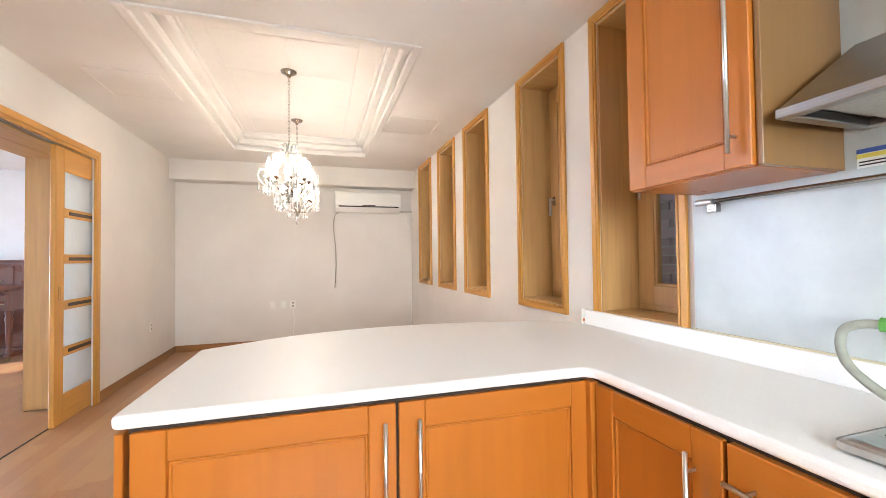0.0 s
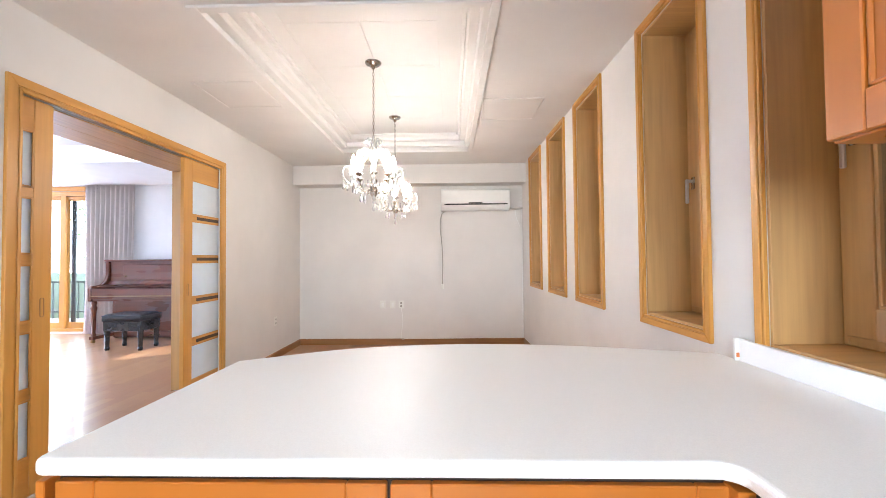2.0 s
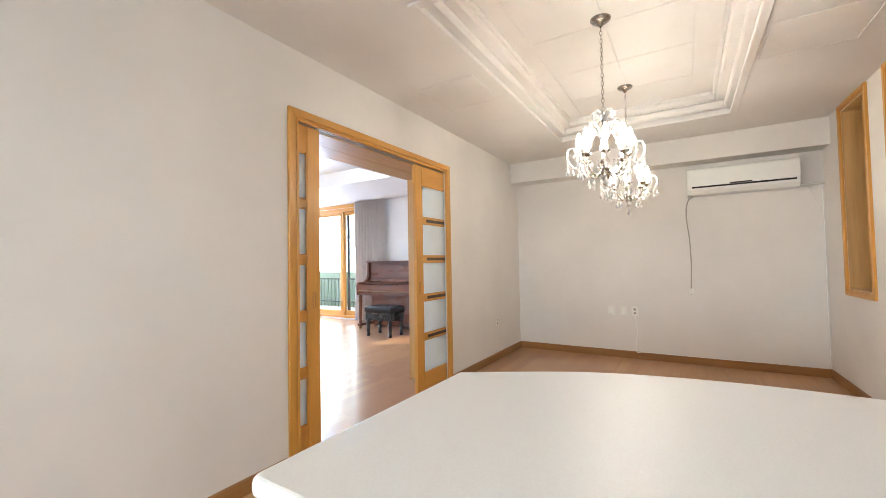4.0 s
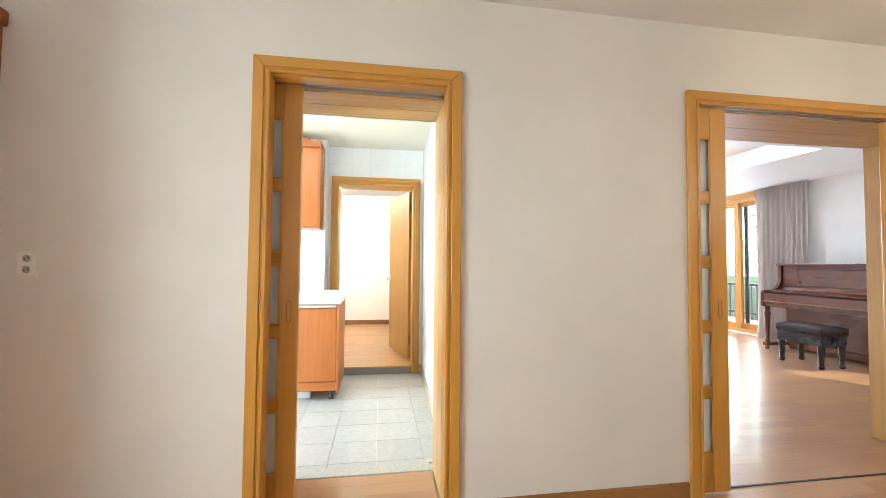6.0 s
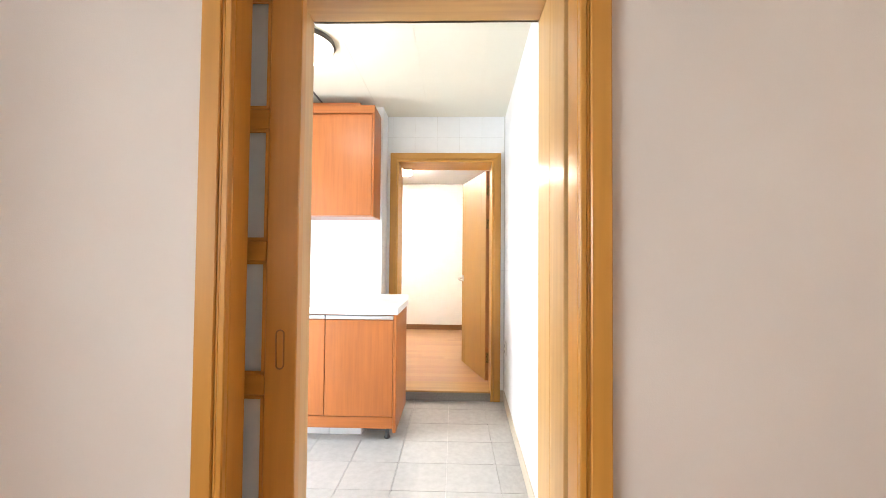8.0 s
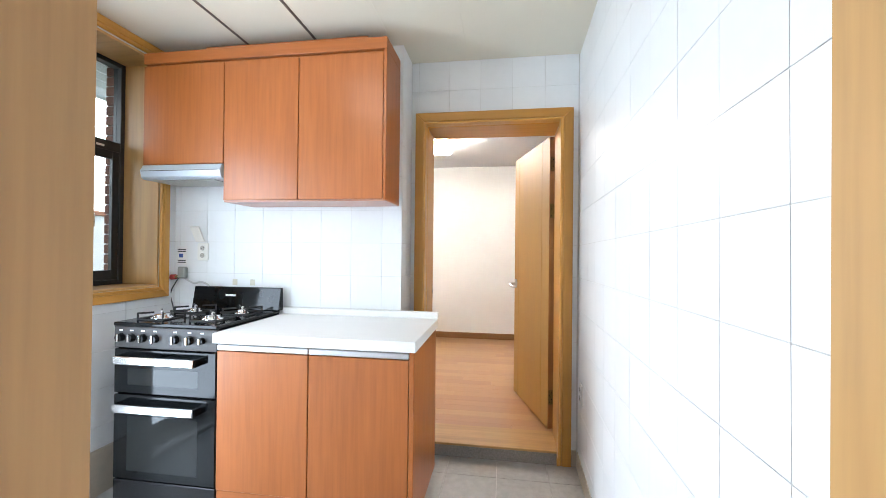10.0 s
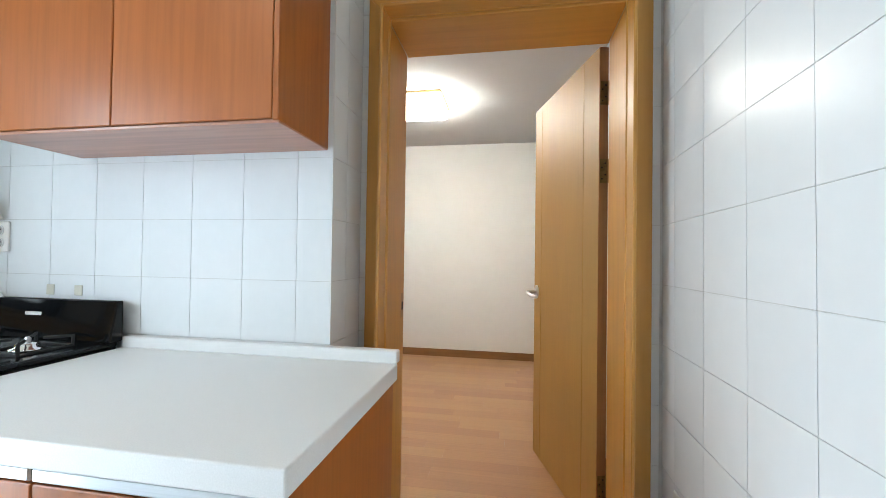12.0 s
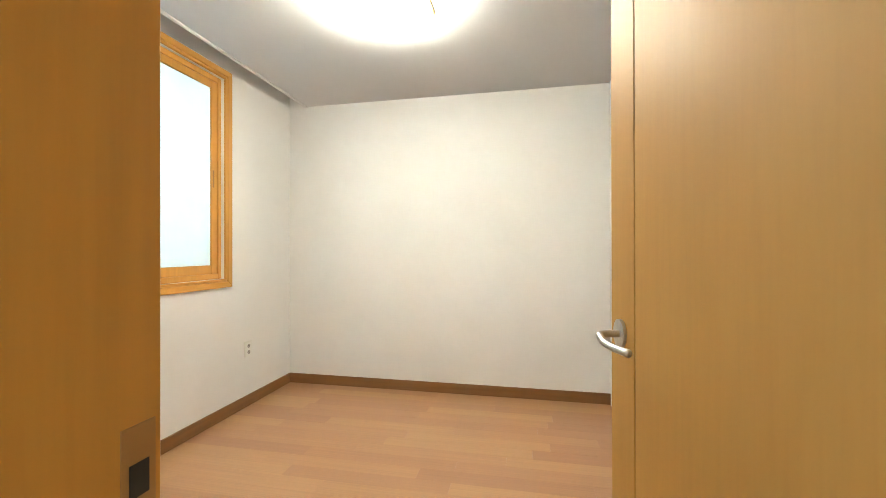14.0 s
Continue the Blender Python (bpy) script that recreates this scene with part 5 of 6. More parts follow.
part("body", box(UBX + 0.012, UBX + 0.05, -1.54, -1.485, 1.15, 1.225, 0.008), plain("valve_grey", (0.33, 0.35, 0.32), 0.4, 0.2), gv)
part("pipe", rod((UBX + 0.03, -1.60, 1.155), (UBX + 0.03, -1.50, 1.165), 0.009, sides=10), BRASS, gv, smooth=True)
part("tap", rod((UBX + 0.03, -1.60, 1.155), (UBX + 0.03, -1.565, 1.157), 0.017, sides=12), REDP, gv, "red tap cap")
part("hose", tube(smooth_line([(UBX + 0.03, -1.50, 1.15), (UBX + 0.04, -1.42, 1.12), (UBX + 0.05, -1.36, 1.13), (UBX + 0.05, -1.30, 1.10), (UBX + 0.025, -1.27, 1.0), (UBX + 0.024, -1.26, 0.9)], 5), 0.006, 8), plain("pale_hose", (0.6, 0.6, 0.58), 0.5), gv, "pale flexible hose", True)
part("cable", tube(smooth_line([(UBX + 0.03, -1.545, 1.15), (UBX + 0.03, -1.60, 1.05), (UBX + 0.022, -1.585, 0.95), (UBX + 0.022, -1.57, 0.85)], 5), 0.004, 6), plain("dark_cable", (0.06, 0.06, 0.06), 0.5), gv, "dark thin cable", True)
socket('y', UY1 - UTW - 0.008, -1, -4.355, 0.515, "white socket low on the white tiles")
ul = thing("ceiling_lamp", (-3.25, -0.35, UC), "round white ceiling lamp with a dark rim in the utility room", "ceiling lamp")
part("base", lathe((-3.25, -0.35), [(0.185, UC - 0.001), (0.19, UC - 0.02), (0.18, UC - 0.03)], 36), plain("bronze_rim", (0.09, 0.075, 0.06), 0.4, 0.4), ul, "dark rim", True)
part("shade", lathe((-3.25, -0.35), [(0.178, UC - 0.028), (0.172, UC - 0.06), (0.14, UC - 0.085), (0.05, UC - 0.10)], 36), glow("lamp_shade_white", (1.0, 0.95, 0.86), 2.6), ul, "glowing white glass shade", True)

# utility window
wu = thing("window_6", (-3.86, UY0, 1.06), "black aluminium window in a deep honey wood frame", "window", kind="structure")
casing(wu, 'y', UY0 + UTW, 1, (-4.225, -3.53, 1.035, 2.60), 0.065, ("left", "right", "top", "bottom"), 0.014)
for r, g in (((-4.165, -3.60, UY0, UY0 - 0.25, 1.10, 1.115), 'y'), ((-4.165, -3.60, UY0, UY0 - 0.25, 2.515, 2.53), 'y'),
             ((-4.165, -4.15, UY0, UY0 - 0.25, 1.115, 2.515), 'z'), ((-3.615, -3.60, UY0, UY0 - 0.25, 1.115, 2.515), 'z')):
    part("lining", box(*r, 0.002), lining_wood(g), wu)
yo = UY0 - 0.25
f = boxes((-4.165, -4.125, yo, yo - 0.06, 1.10, 2.53), (-3.64, -3.60, yo, yo - 0.06, 1.10, 2.53), (-4.125, -3.64, yo, yo - 0.06, 1.10, 1.145),
          (-4.125, -3.64, yo, yo - 0.06, 2.49, 2.53), (-4.125, -3.64, yo, yo - 0.06, 1.95, 2.01), bevel=0.003)
part("window_frame", f, BLACKALU, wu)
for n_, (a0, a1, dy) in enumerate(((-4.12, -3.925, 0.004), (-3.945, -3.645, 0.03))):
    s = boxes((a0, a0 + 0.042, yo - dy, yo - dy - 0.024, 1.145, 1.95), (a1 - 0.042, a1, yo - dy, yo - dy - 0.024, 1.145, 1.95),
              (a0 + 0.042, a1 - 0.042, yo - dy, yo - dy - 0.024, 1.145, 1.205), (a0 + 0.042, a1 - 0.042, yo - dy, yo - dy - 0.024, 1.90, 1.95), bevel=0.002)
    sash = part("sash", s, BLACKALU, wu, "black sliding sash")
    p = part("pane", box(a0 + 0.042, a1 - 0.042, yo - dy - 0.010, yo - dy - 0.014, 1.205, 1.90), clear_glass(), sash, "clear glass pane")
    p.visible_shadow = False
    if n_ == 0:
        part("latch", box(a1 - 0.034, a1 - 0.010, yo - dy + 0.02, yo - dy, 1.47, 1.55, 0.003), CHROME, sash, "small metal latch")
    else:
        part("knob", rod((a0 + 0.02, yo - 0.01, 1.50), (a0 + 0.02, yo + 0.03, 1.50), 0.018, sides=12), BLACK, sash, "black crescent lock")
p = part("pane", box(-4.125, -3.64, yo - 0.03, yo - 0.034, 2.01, 2.49), clear_glass(), wu, "clear glass upper pane")
p.visible_shadow = False
part("vent_label", box(-4.02, -3.97, yo + 0.0005, yo + 0.001, 1.965, 1.978), PLASTIC, wu, "pale name plate")

# ---- bedroom ----
solid("wall_bedroom_far", box(BX0, BX0 - 0.2, BY0 - 0.2, BY1 + 0.2, -0.2, BC + 0.3), BEDPAPER, "plain off-white bedroom wall", "wall")
solid("wall_bedroom_window", wall_with_holes('y', BY0, BY0 - 0.24, BX0, BX1, -0.2, BC + 0.3, [(-6.888, -5.462, 1.082, 2.498)]), BEDPAPER, "off-white bedroom wall with a frosted window", "wall")
solid("wall_bedroom_right", box(BX0, BX1, BY1, BY1 + 0.2, -0.2, BC + 0.3), BEDPAPER, "plain off-white bedroom wall beside the door", "wall")
solid("wall_bedroom_near", wall_with_holes('x', BX1 + 0.005, BX1, BY0, BY1, BF, BC + 0.2, [(BD[0] - 0.02, BD[1] + 0.02, -0.3, BD[2] + 0.02)]), BEDPAPER, "off-white bedroom side of the door wall", "wall")
solid("ceiling_bedroom", boxes((BX0, BX1, -1.475, BY1, BC, BC + 0.03), (BX0, BX1, BY0, -1.475, BC + 0.11, BC + 0.14), (BX0, BX1, -1.475, -1.46, BC + 0.03, BC + 0.14)),
      plain("bedroom_ceiling_paper", (0.72, 0.72, 0.73), 0.85, 0, 0.03, 1.6, 0.001, 200.0), "pale ceiling with a curtain recess along the window wall", "ceiling")
solid("trim", box(BX0, BX1, -1.479, -1.455, BC - 0.008, BC, 0.002), WHITE, "white edge trim of the curtain recess", "trim")
DARKBASE = (0.20, 0.095, 0.03)
for ax, face, sg, a0, a1 in (('x', BX0, 1, BY0, BY1), ('y', BY0, 1, BX0 + 0.013, BX1), ('y', BY1, -1, BX0 + 0.013, BX1)):
    bm = boxes(slab(ax, face, face + sg * 0.012, a0, a1, BF, BF + 0.085), bevel=0.002)
    solid("baseboard", bm, wood("dark_baseboard", DARKBASE, 'y' if ax == 'x' else 'x', 0.4, 0.2, 0.1), "dark brown wood baseboard in the bedroom", "baseboard")
wb = thing("window_7", (-6.17, BY0, 1.02), "frosted bedroom window in a honey wood frame", "window", kind="structure")
casing(wb, 'y', BY0, 1, (-6.95, -5.40, 1.02, 2.56), 0.062, ("left", "right", "top", "bottom"), 0.016)
f = bmesh.new()
for r in ((-6.888, -6.86, 1.082, 2.498), (-5.49, -5.462, 1.082, 2.498), (-6.86, -5.49, 1.082, 1.12), (-6.86, -5.49, 2.46, 2.498)):
    add_box(f, r[0], r[1], BY0 - 0.02, BY0 - 0.12, r[2], r[3], 0.003)
part("window_frame", f, trim_wood('z'), wb)
for a0, a1, dy in ((-6.86, -6.15, 0.03), (-6.20, -5.49, 0.07)):
    s = boxes((a0, a0 + 0.05, BY0 - dy, BY0 - dy - 0.03, 1.12, 2.46), (a1 - 0.05, a1, BY0 - dy, BY0 - dy - 0.03, 1.12, 2.46),
              (a0 + 0.05, a1 - 0.05, BY0 - dy, BY0 - dy - 0.03, 1.12, 1.18), (a0 + 0.05, a1 - 0.05, BY0 - dy, BY0 - dy - 0.03, 2.41, 2.46), bevel=0.003)
    sash = part("sash", s, trim_wood('z'), wb, "honey wood sliding sash")
    part("pane", box(a0 + 0.05, a1 - 0.05, BY0 - dy - 0.012, BY0 - dy - 0.018, 1.18, 2.41), FROST, sash, "frosted glass pane")
    part("flush_pull", box(a0 + 0.028, a0 + 0.042, BY0 - dy, BY0 - dy + 0.002, 1.72, 1.84, 0.001), wood("pull_wood", (0.32, 0.16, 0.045), 'z'), sash)
socket('y', BY0, 1, -7.135, 0.525, "ivory double socket low on the bedroom wall")
bl = thing("ceiling_lamp", (-6.325, -0.227, BC), "square white glowing ceiling lamp with a gold rim", "ceiling lamp")
part("rim", box(-6.535, -6.115, -0.432, -0.022, BC - 0.018, BC - 0.0005, 0.003), plain("gold_rim", (0.6, 0.42, 0.15), 0.3, 0.8), bl, "gold metal rim")
part("shade", box(-6.525, -6.125, -0.422, -0.032, BC - 0.105, BC - 0.018, 0.02, 3), glow("square_shade", (1.0, 0.95, 0.84), 122.0), bl, "glowing white acrylic shade", True)

# ---- living room ----
solid("wall_living_back", wall_with_holes('y', LY1, LY1 + 0.25, LX0, XLB, -0.2, LC + 0.4, [(-9.2, -6.02, 0.03, 2.56)]), WHITE, "white living room wall with a wide glass door", "wall")
solid("wall_living_west", box(LX0, LX0 - 0.2, LY0, LY1 + 0.25, -0.2, LC + 0.4), WHITE, "plain white living room wall", "wall")
solid("wall_living_south", box(LX0, XLB, LY0, LY0 - 0.2, -0.2, LC + 0.4), WHITE, "plain white living room wall", "wall")
LT = (-8.6, -3.73, 2.6, 5.62)
bm = boxes((LX0, LT[0], LY0, LY1, LC, LC + 0.3), (LT[1], XLB, LY0, LY1, LC, LC + 0.3), (LT[0], LT[1], LY0, LT[2], LC, LC + 0.3), (LT[0], LT[1], LT[3], LY1, LC, LC + 0.3),
           (LT[0], LT[1], LT[2], LT[3], LC + 0.24, LC + 0.3))
solid("ceiling_living", bm, WHITE, "white living room ceiling with a lit recess", "ceiling")
cv = thing("cove_light", (-6.2, 4.1, LC + 0.05), "warm white light strip hidden in the ceiling recess", "cove light")
for r in ((LT[0] + 0.01, LT[0] + 0.03, LT[2] + 0.05, LT[3] - 0.05), (LT[1] - 0.03, LT[1] - 0.01, LT[2] + 0.05, LT[3] - 0.05)):
    part("strip", box(*r, LC + 0.10, LC + 0.13, 0.004), glow("cove_strip", (0.94, 0.96, 1.0), 55.0), cv)
wl = thing("window_8", (-7.6, LY1, 0.03), "wide honey wood sliding glass door to the garden", "window", kind="structure")
f = boxes((-9.2, -9.14, LY1 + 0.02, LY1 + 0.2, 0.03, 2.56), (-6.08, -6.02, LY1 + 0.02, LY1 + 0.2, 0.03, 2.56),
          (-9.14, -6.08, LY1 + 0.02, LY1 + 0.2, 0.03, 0.08), (-9.14, -6.08, LY1 + 0.02, LY1 + 0.2, 2.48, 2.56), bevel=0.004)
part("window_frame", f, trim_wood('z'), wl)
for a0, a1, dy in ((-6.64, -6.08, 0.09), (-7.80, -6.55, 0.04), (-9.14, -7.70, 0.09)):
    s = boxes((a0, a0 + 0.10, LY1 + dy, LY1 + dy + 0.04, 0.08, 2.48), (a1 - 0.10, a1, LY1 + dy, LY1 + dy + 0.04, 0.08, 2.48),
              (a0 + 0.10, a1 - 0.10, LY1 + dy, LY1 + dy + 0.04, 0.08, 0.19), (a0 + 0.10, a1 - 0.10, LY1 + dy, LY1 + dy + 0.04, 2.40, 2.48), bevel=0.003)
    sash = part("sash", s, trim_wood('z'), wl, "honey wood sliding sash")
    p = part("pane", box(a0 + 0.10, a1 - 0.10, LY1 + dy + 0.016, LY1 + dy + 0.022, 0.19, 2.40), clear_glass(), sash, "clear glass pane")
    p.visible_shadow = False
for a0 in (-7.68, -6.535):
    part("screen_frame", boxes((a0, a0 + 0.07, LY1 + 0.15, LY1 + 0.18, 0.08, 2.48), (a0 + 0.07, a0 + 0.36, LY1 + 0.15, LY1 + 0.18, 2.43, 2.48),
                               (a0 + 0.07, a0 + 0.36, LY1 + 0.15, LY1 + 0.18, 0.08, 0.13), bevel=0.003), BLACKALU, wl, "black insect screen frame")
solid("trim", box(-9.3, -5.96, LY1 - 0.012, LY1, 2.56, 2.64, 0.003), trim_wood('x'), "honey wood head trim above the glass door", "trim")
# curtain
cu = thing("curtain", (-5.6, 7.18, 0.02), "pleated beige curtain drawn aside at the glass door", "curtain")
bm = bmesh.new()
N, ROWS = 130, 14
grid = []
for j in range(ROWS + 1):
    z = 0.02 + (LC - 0.03) * j / ROWS
    row = []
    for i in range(N + 1):
        s = i / N
        spread = 1.0 - 0.05 * math.sin(math.pi * j / ROWS)
        x = -5.58 + (s - 0.5) * 0.92 * spread
        amp = 0.035 + 0.012 * math.sin(7 * s)
        y = 7.17 + amp * math.sin(2 * math.pi * (11 * s + 0.08 * math.sin(5 * s + 0.35 * j / ROWS))) + 0.008 * math.sin(3 * s + j * 0.5)
        row.append(bm.verts.new((x, y, z)))
    grid.append(row)
for j in range(ROWS):
    for i in range(N):
        bm.faces.new((grid[j][i], grid[j][i + 1], grid[j + 1][i + 1], grid[j + 1][i]))
bmesh.ops.solidify(bm, geom=bm.faces[:], thickness=0.003)
part("cloth", bm, CURTAIN, cu, smooth=True)


# piano
def mahogany(axis):
    return wood("mahogany", (0.14, 0.038, 0.014), axis, 0.26, 0.25, 0.25)


pi = thing("upright_piano", (-4.5, 6.9, 0), "polished mahogany upright piano with turned front legs", "piano")
px0, px1 = -5.25, -3.75
part("back_case", box(px0 + 0.03, px1 - 0.03, 6.86, 7.22, 0.10, 1.285, 0.004), mahogany('z'), pi)
part("lid", box(px0 + 0.0, px1 - 0.0, 6.68, 7.24, 1.285, 1.312, 0.006), mahogany('x'), pi)
part("upper_panel", box(px0 + 0.05, px1 - 0.05, 6.755, 6.78, 0.92, 1.285, 0.004), mahogany('x'), pi)
part("desk_panel", box(-4.98, -3.9, 6.742, 6.756, 0.98, 1.23, 0.006), mahogany('x'), pi)
for kx in (-4.93, -4.02):
    part("knob", rod((kx, 6.742, 1.04), (kx, 6.72, 1.04), 0.010, sides=12), BRASS, pi, "small brass knob")
for cx in (px0, px1 - 0.045):
    prof = [(6.40, 0.66), (6.40, 0.86), (6.43, 0.90), (6.60, 0.905), (6.68, 0.96), (6.72, 1.05), (6.72, 1.285), (7.22, 1.285), (7.22, 0.0), (6.90, 0.0), (6.86, 0.10), (6.86, 0.66)]
    part("side_panel", prism(prof, 'x', cx, cx + 0.045, 0.003), mahogany('z'), pi)
part("fallboard", prism([(6.48, 0.875), (6.74, 0.90), (6.755, 0.955), (6.74, 0.965), (6.70, 0.915), (6.48, 0.89)], 'x', px0 + 0.046, px1 - 0.046, 0.002), mahogany('x'), pi)
part("key_bed", box(px0 + 0.046, px1 - 0.046, 6.43, 6.86, 0.66, 0.78, 0.005), mahogany('x'), pi)
part("key_slip", box(px0 + 0.046, px1 - 0.046, 6.405, 6.43, 0.70, 0.86, 0.004), mahogany('x'), pi)
part("moulding", box(px0 + 0.046, px1 - 0.046, 6.395, 6.405, 0.735, 0.75, 0.003), plain("gilt_line", (0.35, 0.22, 0.10), 0.4, 0.2), pi, "pale moulding line")
part("lower_panel", box(px0 + 0.05, px1 - 0.05, 6.845, 6.862, 0.12, 0.66, 0.004), mahogany('x'), pi)
part("bottom_rail", box(px0 + 0.05, px1 - 0.05, 6.82, 6.86, 0.03, 0.12, 0.004), mahogany('x'), pi)
for lx in (px0 + 0.035, px1 - 0.035):
    lg = part("leg", lathe((lx, 6.47), [(0.035, 0.66), (0.042, 0.62), (0.03, 0.59), (0.045, 0.55), (0.034, 0.5), (0.03, 0.3), (0.024, 0.16), (0.034, 0.13), (0.03, 0.10)], 16), mahogany('z'), pi, "turned leg", True)
    part("toe_block", box(lx - 0.035, lx + 0.035, 6.42, 6.90, 0.055, 0.105, 0.005), mahogany('y'), pi)
    part("caster", rod((lx - 0.015, 6.46, 0.028), (lx + 0.015, 6.46, 0.028), 0.028, sides=16), BRASS, lg, "brass caster")
for k in range(3):
    part("pedal", box(-4.58 + k * 0.07, -4.545 + k * 0.07, 6.74, 6.84, 0.06, 0.072, 0.004), BRASS, pi, "brass pedal")
sm = thing("sheet_music", (-4.7, 6.95, 1.312), "loose white sheet music lying on the piano lid", "sheet music")
for k, (sx, sy, an) in enumerate(((-5.0, 6.95, 4), (-4.72, 6.98, -6), (-4.45, 6.95, 3), (-4.1, 6.97, 8))):
    b = box(-0.15, 0.15, -0.11, 0.11, 0, 0.004 + 0.004 * (k % 3))
    bmesh.ops.transform(b, matrix=pose(sx, sy, 1.3125 + 0.0003 * k, 0, 0, an), verts=b.verts)
    part("sheet", b, PAPER, sm)

bn = thing("piano_bench", (-4.3, 6.12, 0), "black tufted leather piano bench with black wooden legs", "bench")
qx0, qx1, qy0, qy1 = -4.60, -4.02, 5.92, 6.32
bm = bmesh.new()
NX, NY = 24, 16
g_ = [[None] * (NY + 1) for _ in range(NX + 1)]
for i in range(NX + 1):
    for j in range(NY + 1):
        u, v = i / NX, j / NY
        edge = min(u, 1 - u, v, 1 - v)
        z = 0.50 + 0.022 * min(1, edge / 0.08) - 0.012 * (math.cos(math.pi * 8 * u) * math.cos(math.pi * 6 * v) > 0.75)
        g_[i][j] = bm.verts.new((qx0 + (qx1 - qx0) * u, qy0 + (qy1 - qy0) * v, z))
for i in range(NX):
    for j in range(NY):
        bm.faces.new((g_[i][j], g_[i + 1][j], g_[i + 1][j + 1], g_[i][j + 1]))
r_ = bmesh.ops.extrude_face_region(bm, geom=bm.faces[:])
for v in [e for e in r_["geom"] if isinstance(e, bmesh.types.BMVert)]:
    v.co.z = 0.42
bmesh.ops.recalc_face_normals(bm, faces=bm.faces)
cs = part("cushion", bm, LEATHER, bn, "tufted black leather cushion", True)
part("piping", tube([(qx0, qy0, 0.497), (qx1, qy0, 0.497), (qx1, qy1, 0.497), (qx0, qy1, 0.497), (qx0, qy0, 0.497)], 0.006, 6), LEATHER, cs)
part("apron", box(qx0 + 0.01, qx1 - 0.01, qy0 + 0.01, qy1 - 0.01, 0.28, 0.42, 0.005), plain("black_lacquer", (0.012, 0.012, 0.014), 0.25, 0, 0.2), bn)
for lx in (qx0 + 0.045, qx1 - 0.045):
    for ly in (qy0 + 0.045, qy1 - 0.045):
        part("leg", lathe((lx, ly), [(0.026, 0.0), (0.034, 0.03), (0.026, 0.05), (0.030, 0.15), (0.036, 0.25), (0.038, 0.30)], 10), plain("black_lacquer", (0.012, 0.012, 0.014), 0.25), bn)
part("side_knob", rod((qx1, 6.12, 0.37), (qx1 + 0.05, 6.12, 0.37), 0.028, sides=16), plain("black_lacquer", (0.012, 0.012, 0.014), 0.25), bn, "round height knob")

# ---- outdoors ----
for nm, yb in (("backdrop_garden", 60.0), ("backdrop_street", -60.0)):
    solid(nm, box(-90, 60, yb, yb + 0.1, -0.35, 40), glow("hazy_sky", (0.90, 0.96, 1.0), 7.5), "pale hazy sky far beyond the garden", "backdrop")
# glazed outer door of the utility room
og = thing("door_4", (-2.88, UY0, 0.02), "white framed glass outer door of the utility room", "door", kind="structure")
part("door_frame", boxes((-3.33, -3.26, UY0 + 0.01, UY0 - 0.05, 0.0, 2.19), (-2.50, -2.43, UY0 + 0.01, UY0 - 0.05, 0.0, 2.19), (-3.26, -2.50, UY0 + 0.01, UY0 - 0.05, 2.12, 2.19)), WHITE, og)
solid("ground", box(-200, 200, -200, 200, -0.5, -0.35), plain("lawn", (0.05, 0.085, 0.03), 0.95, 0, 0.4, 1.2, 0.02, 30.0), "grass garden ground", "ground")
dk = thing("deck", (-7.5, 8.4, -0.35), "pale stone terrace outside the glass door", "terrace")
part("slab", box(-11, -4, LY1 + 0.26, 9.4, -0.349, -0.02, 0.01), plain("terrace_stone", (0.55, 0.53, 0.50), 0.8, 0, 0.15, 5.0), dk)
rg = thing("terrace_railing", (-7.5, 9.3, -0.02), "dark metal terrace railing with upright bars", "railing")
for z in (0.12, 0.80):
    part("rail", box(-11, -4, 9.28, 9.32, z, z + 0.04, 0.004), BLACKALU, rg)
for k in range(48):
    part("bar", box(-10.98 + k * 0.148, -10.96 + k * 0.148, 9.29, 9.31, -0.02, 0.80), BLACKALU, rg)


def tree(x, y, h, seed, spread):
    rnd = random.Random(seed)
    t = thing("tree", (x, y, -0.35), "leafy green garden tree beyond the terrace", "tree", "garden trees")
    b = bmesh.new()
    add_rod(b, (x, y, -0.36), (x + 0.1, y, h * 0.45), 0.14, 0.08, 9)
    for k in range(7):
        a = 2 * math.pi * k / 7 + rnd.random()
        z = h * (0.25 + 0.05 * k)
        add_rod(b, (x + 0.06, y, z), (x + math.cos(a) * spread * 0.7, y + math.sin(a) * spread * 0.7, z + h * 0.28), 0.05, 0.015, 6)
    part("trunk", b, plain("bark", (0.11, 0.08, 0.055), 0.9, 0, 0.3, 20.0, 0.01, 40.0), t)
    verts, faces = [], []
    for k in range(46):
        a, rr = rnd.uniform(0, 6.28), spread * math.sqrt(rnd.random())
        c = Vector((x + math.cos(a) * rr, y + math.sin(a) * rr, h * rnd.uniform(0.22, 0.98)))
        for q in range(18):
            p = c + Vector((rnd.gauss(0, 0.22), rnd.gauss(0, 0.22), rnd.gauss(0, 0.17)))
            u = Vector((rnd.gauss(0, 1), rnd.gauss(0, 1), rnd.gauss(0, 0.6))).normalized() * 0.09
            w = u.cross(Vector((rnd.gauss(0, 1), rnd.gauss(0, 1), rnd.gauss(0, 1)))).normalized() * 0.05
            i = len(verts)
            verts += [tuple(p - u), tuple(p + w), tuple(p + u), tuple(p - w)]
            faces.append((i, i + 1, i + 2, i + 3))
    me = bpy.data.meshes.new("crown")
    me.from_pydata([(v[0] - x, v[1] - y, v[2] + 0.35) for v in verts], [], faces)
    me.materials.append(LEAF)
    ob = new("crown", me)
    ob.parent = t
    tagged(ob, "many small green leaves")


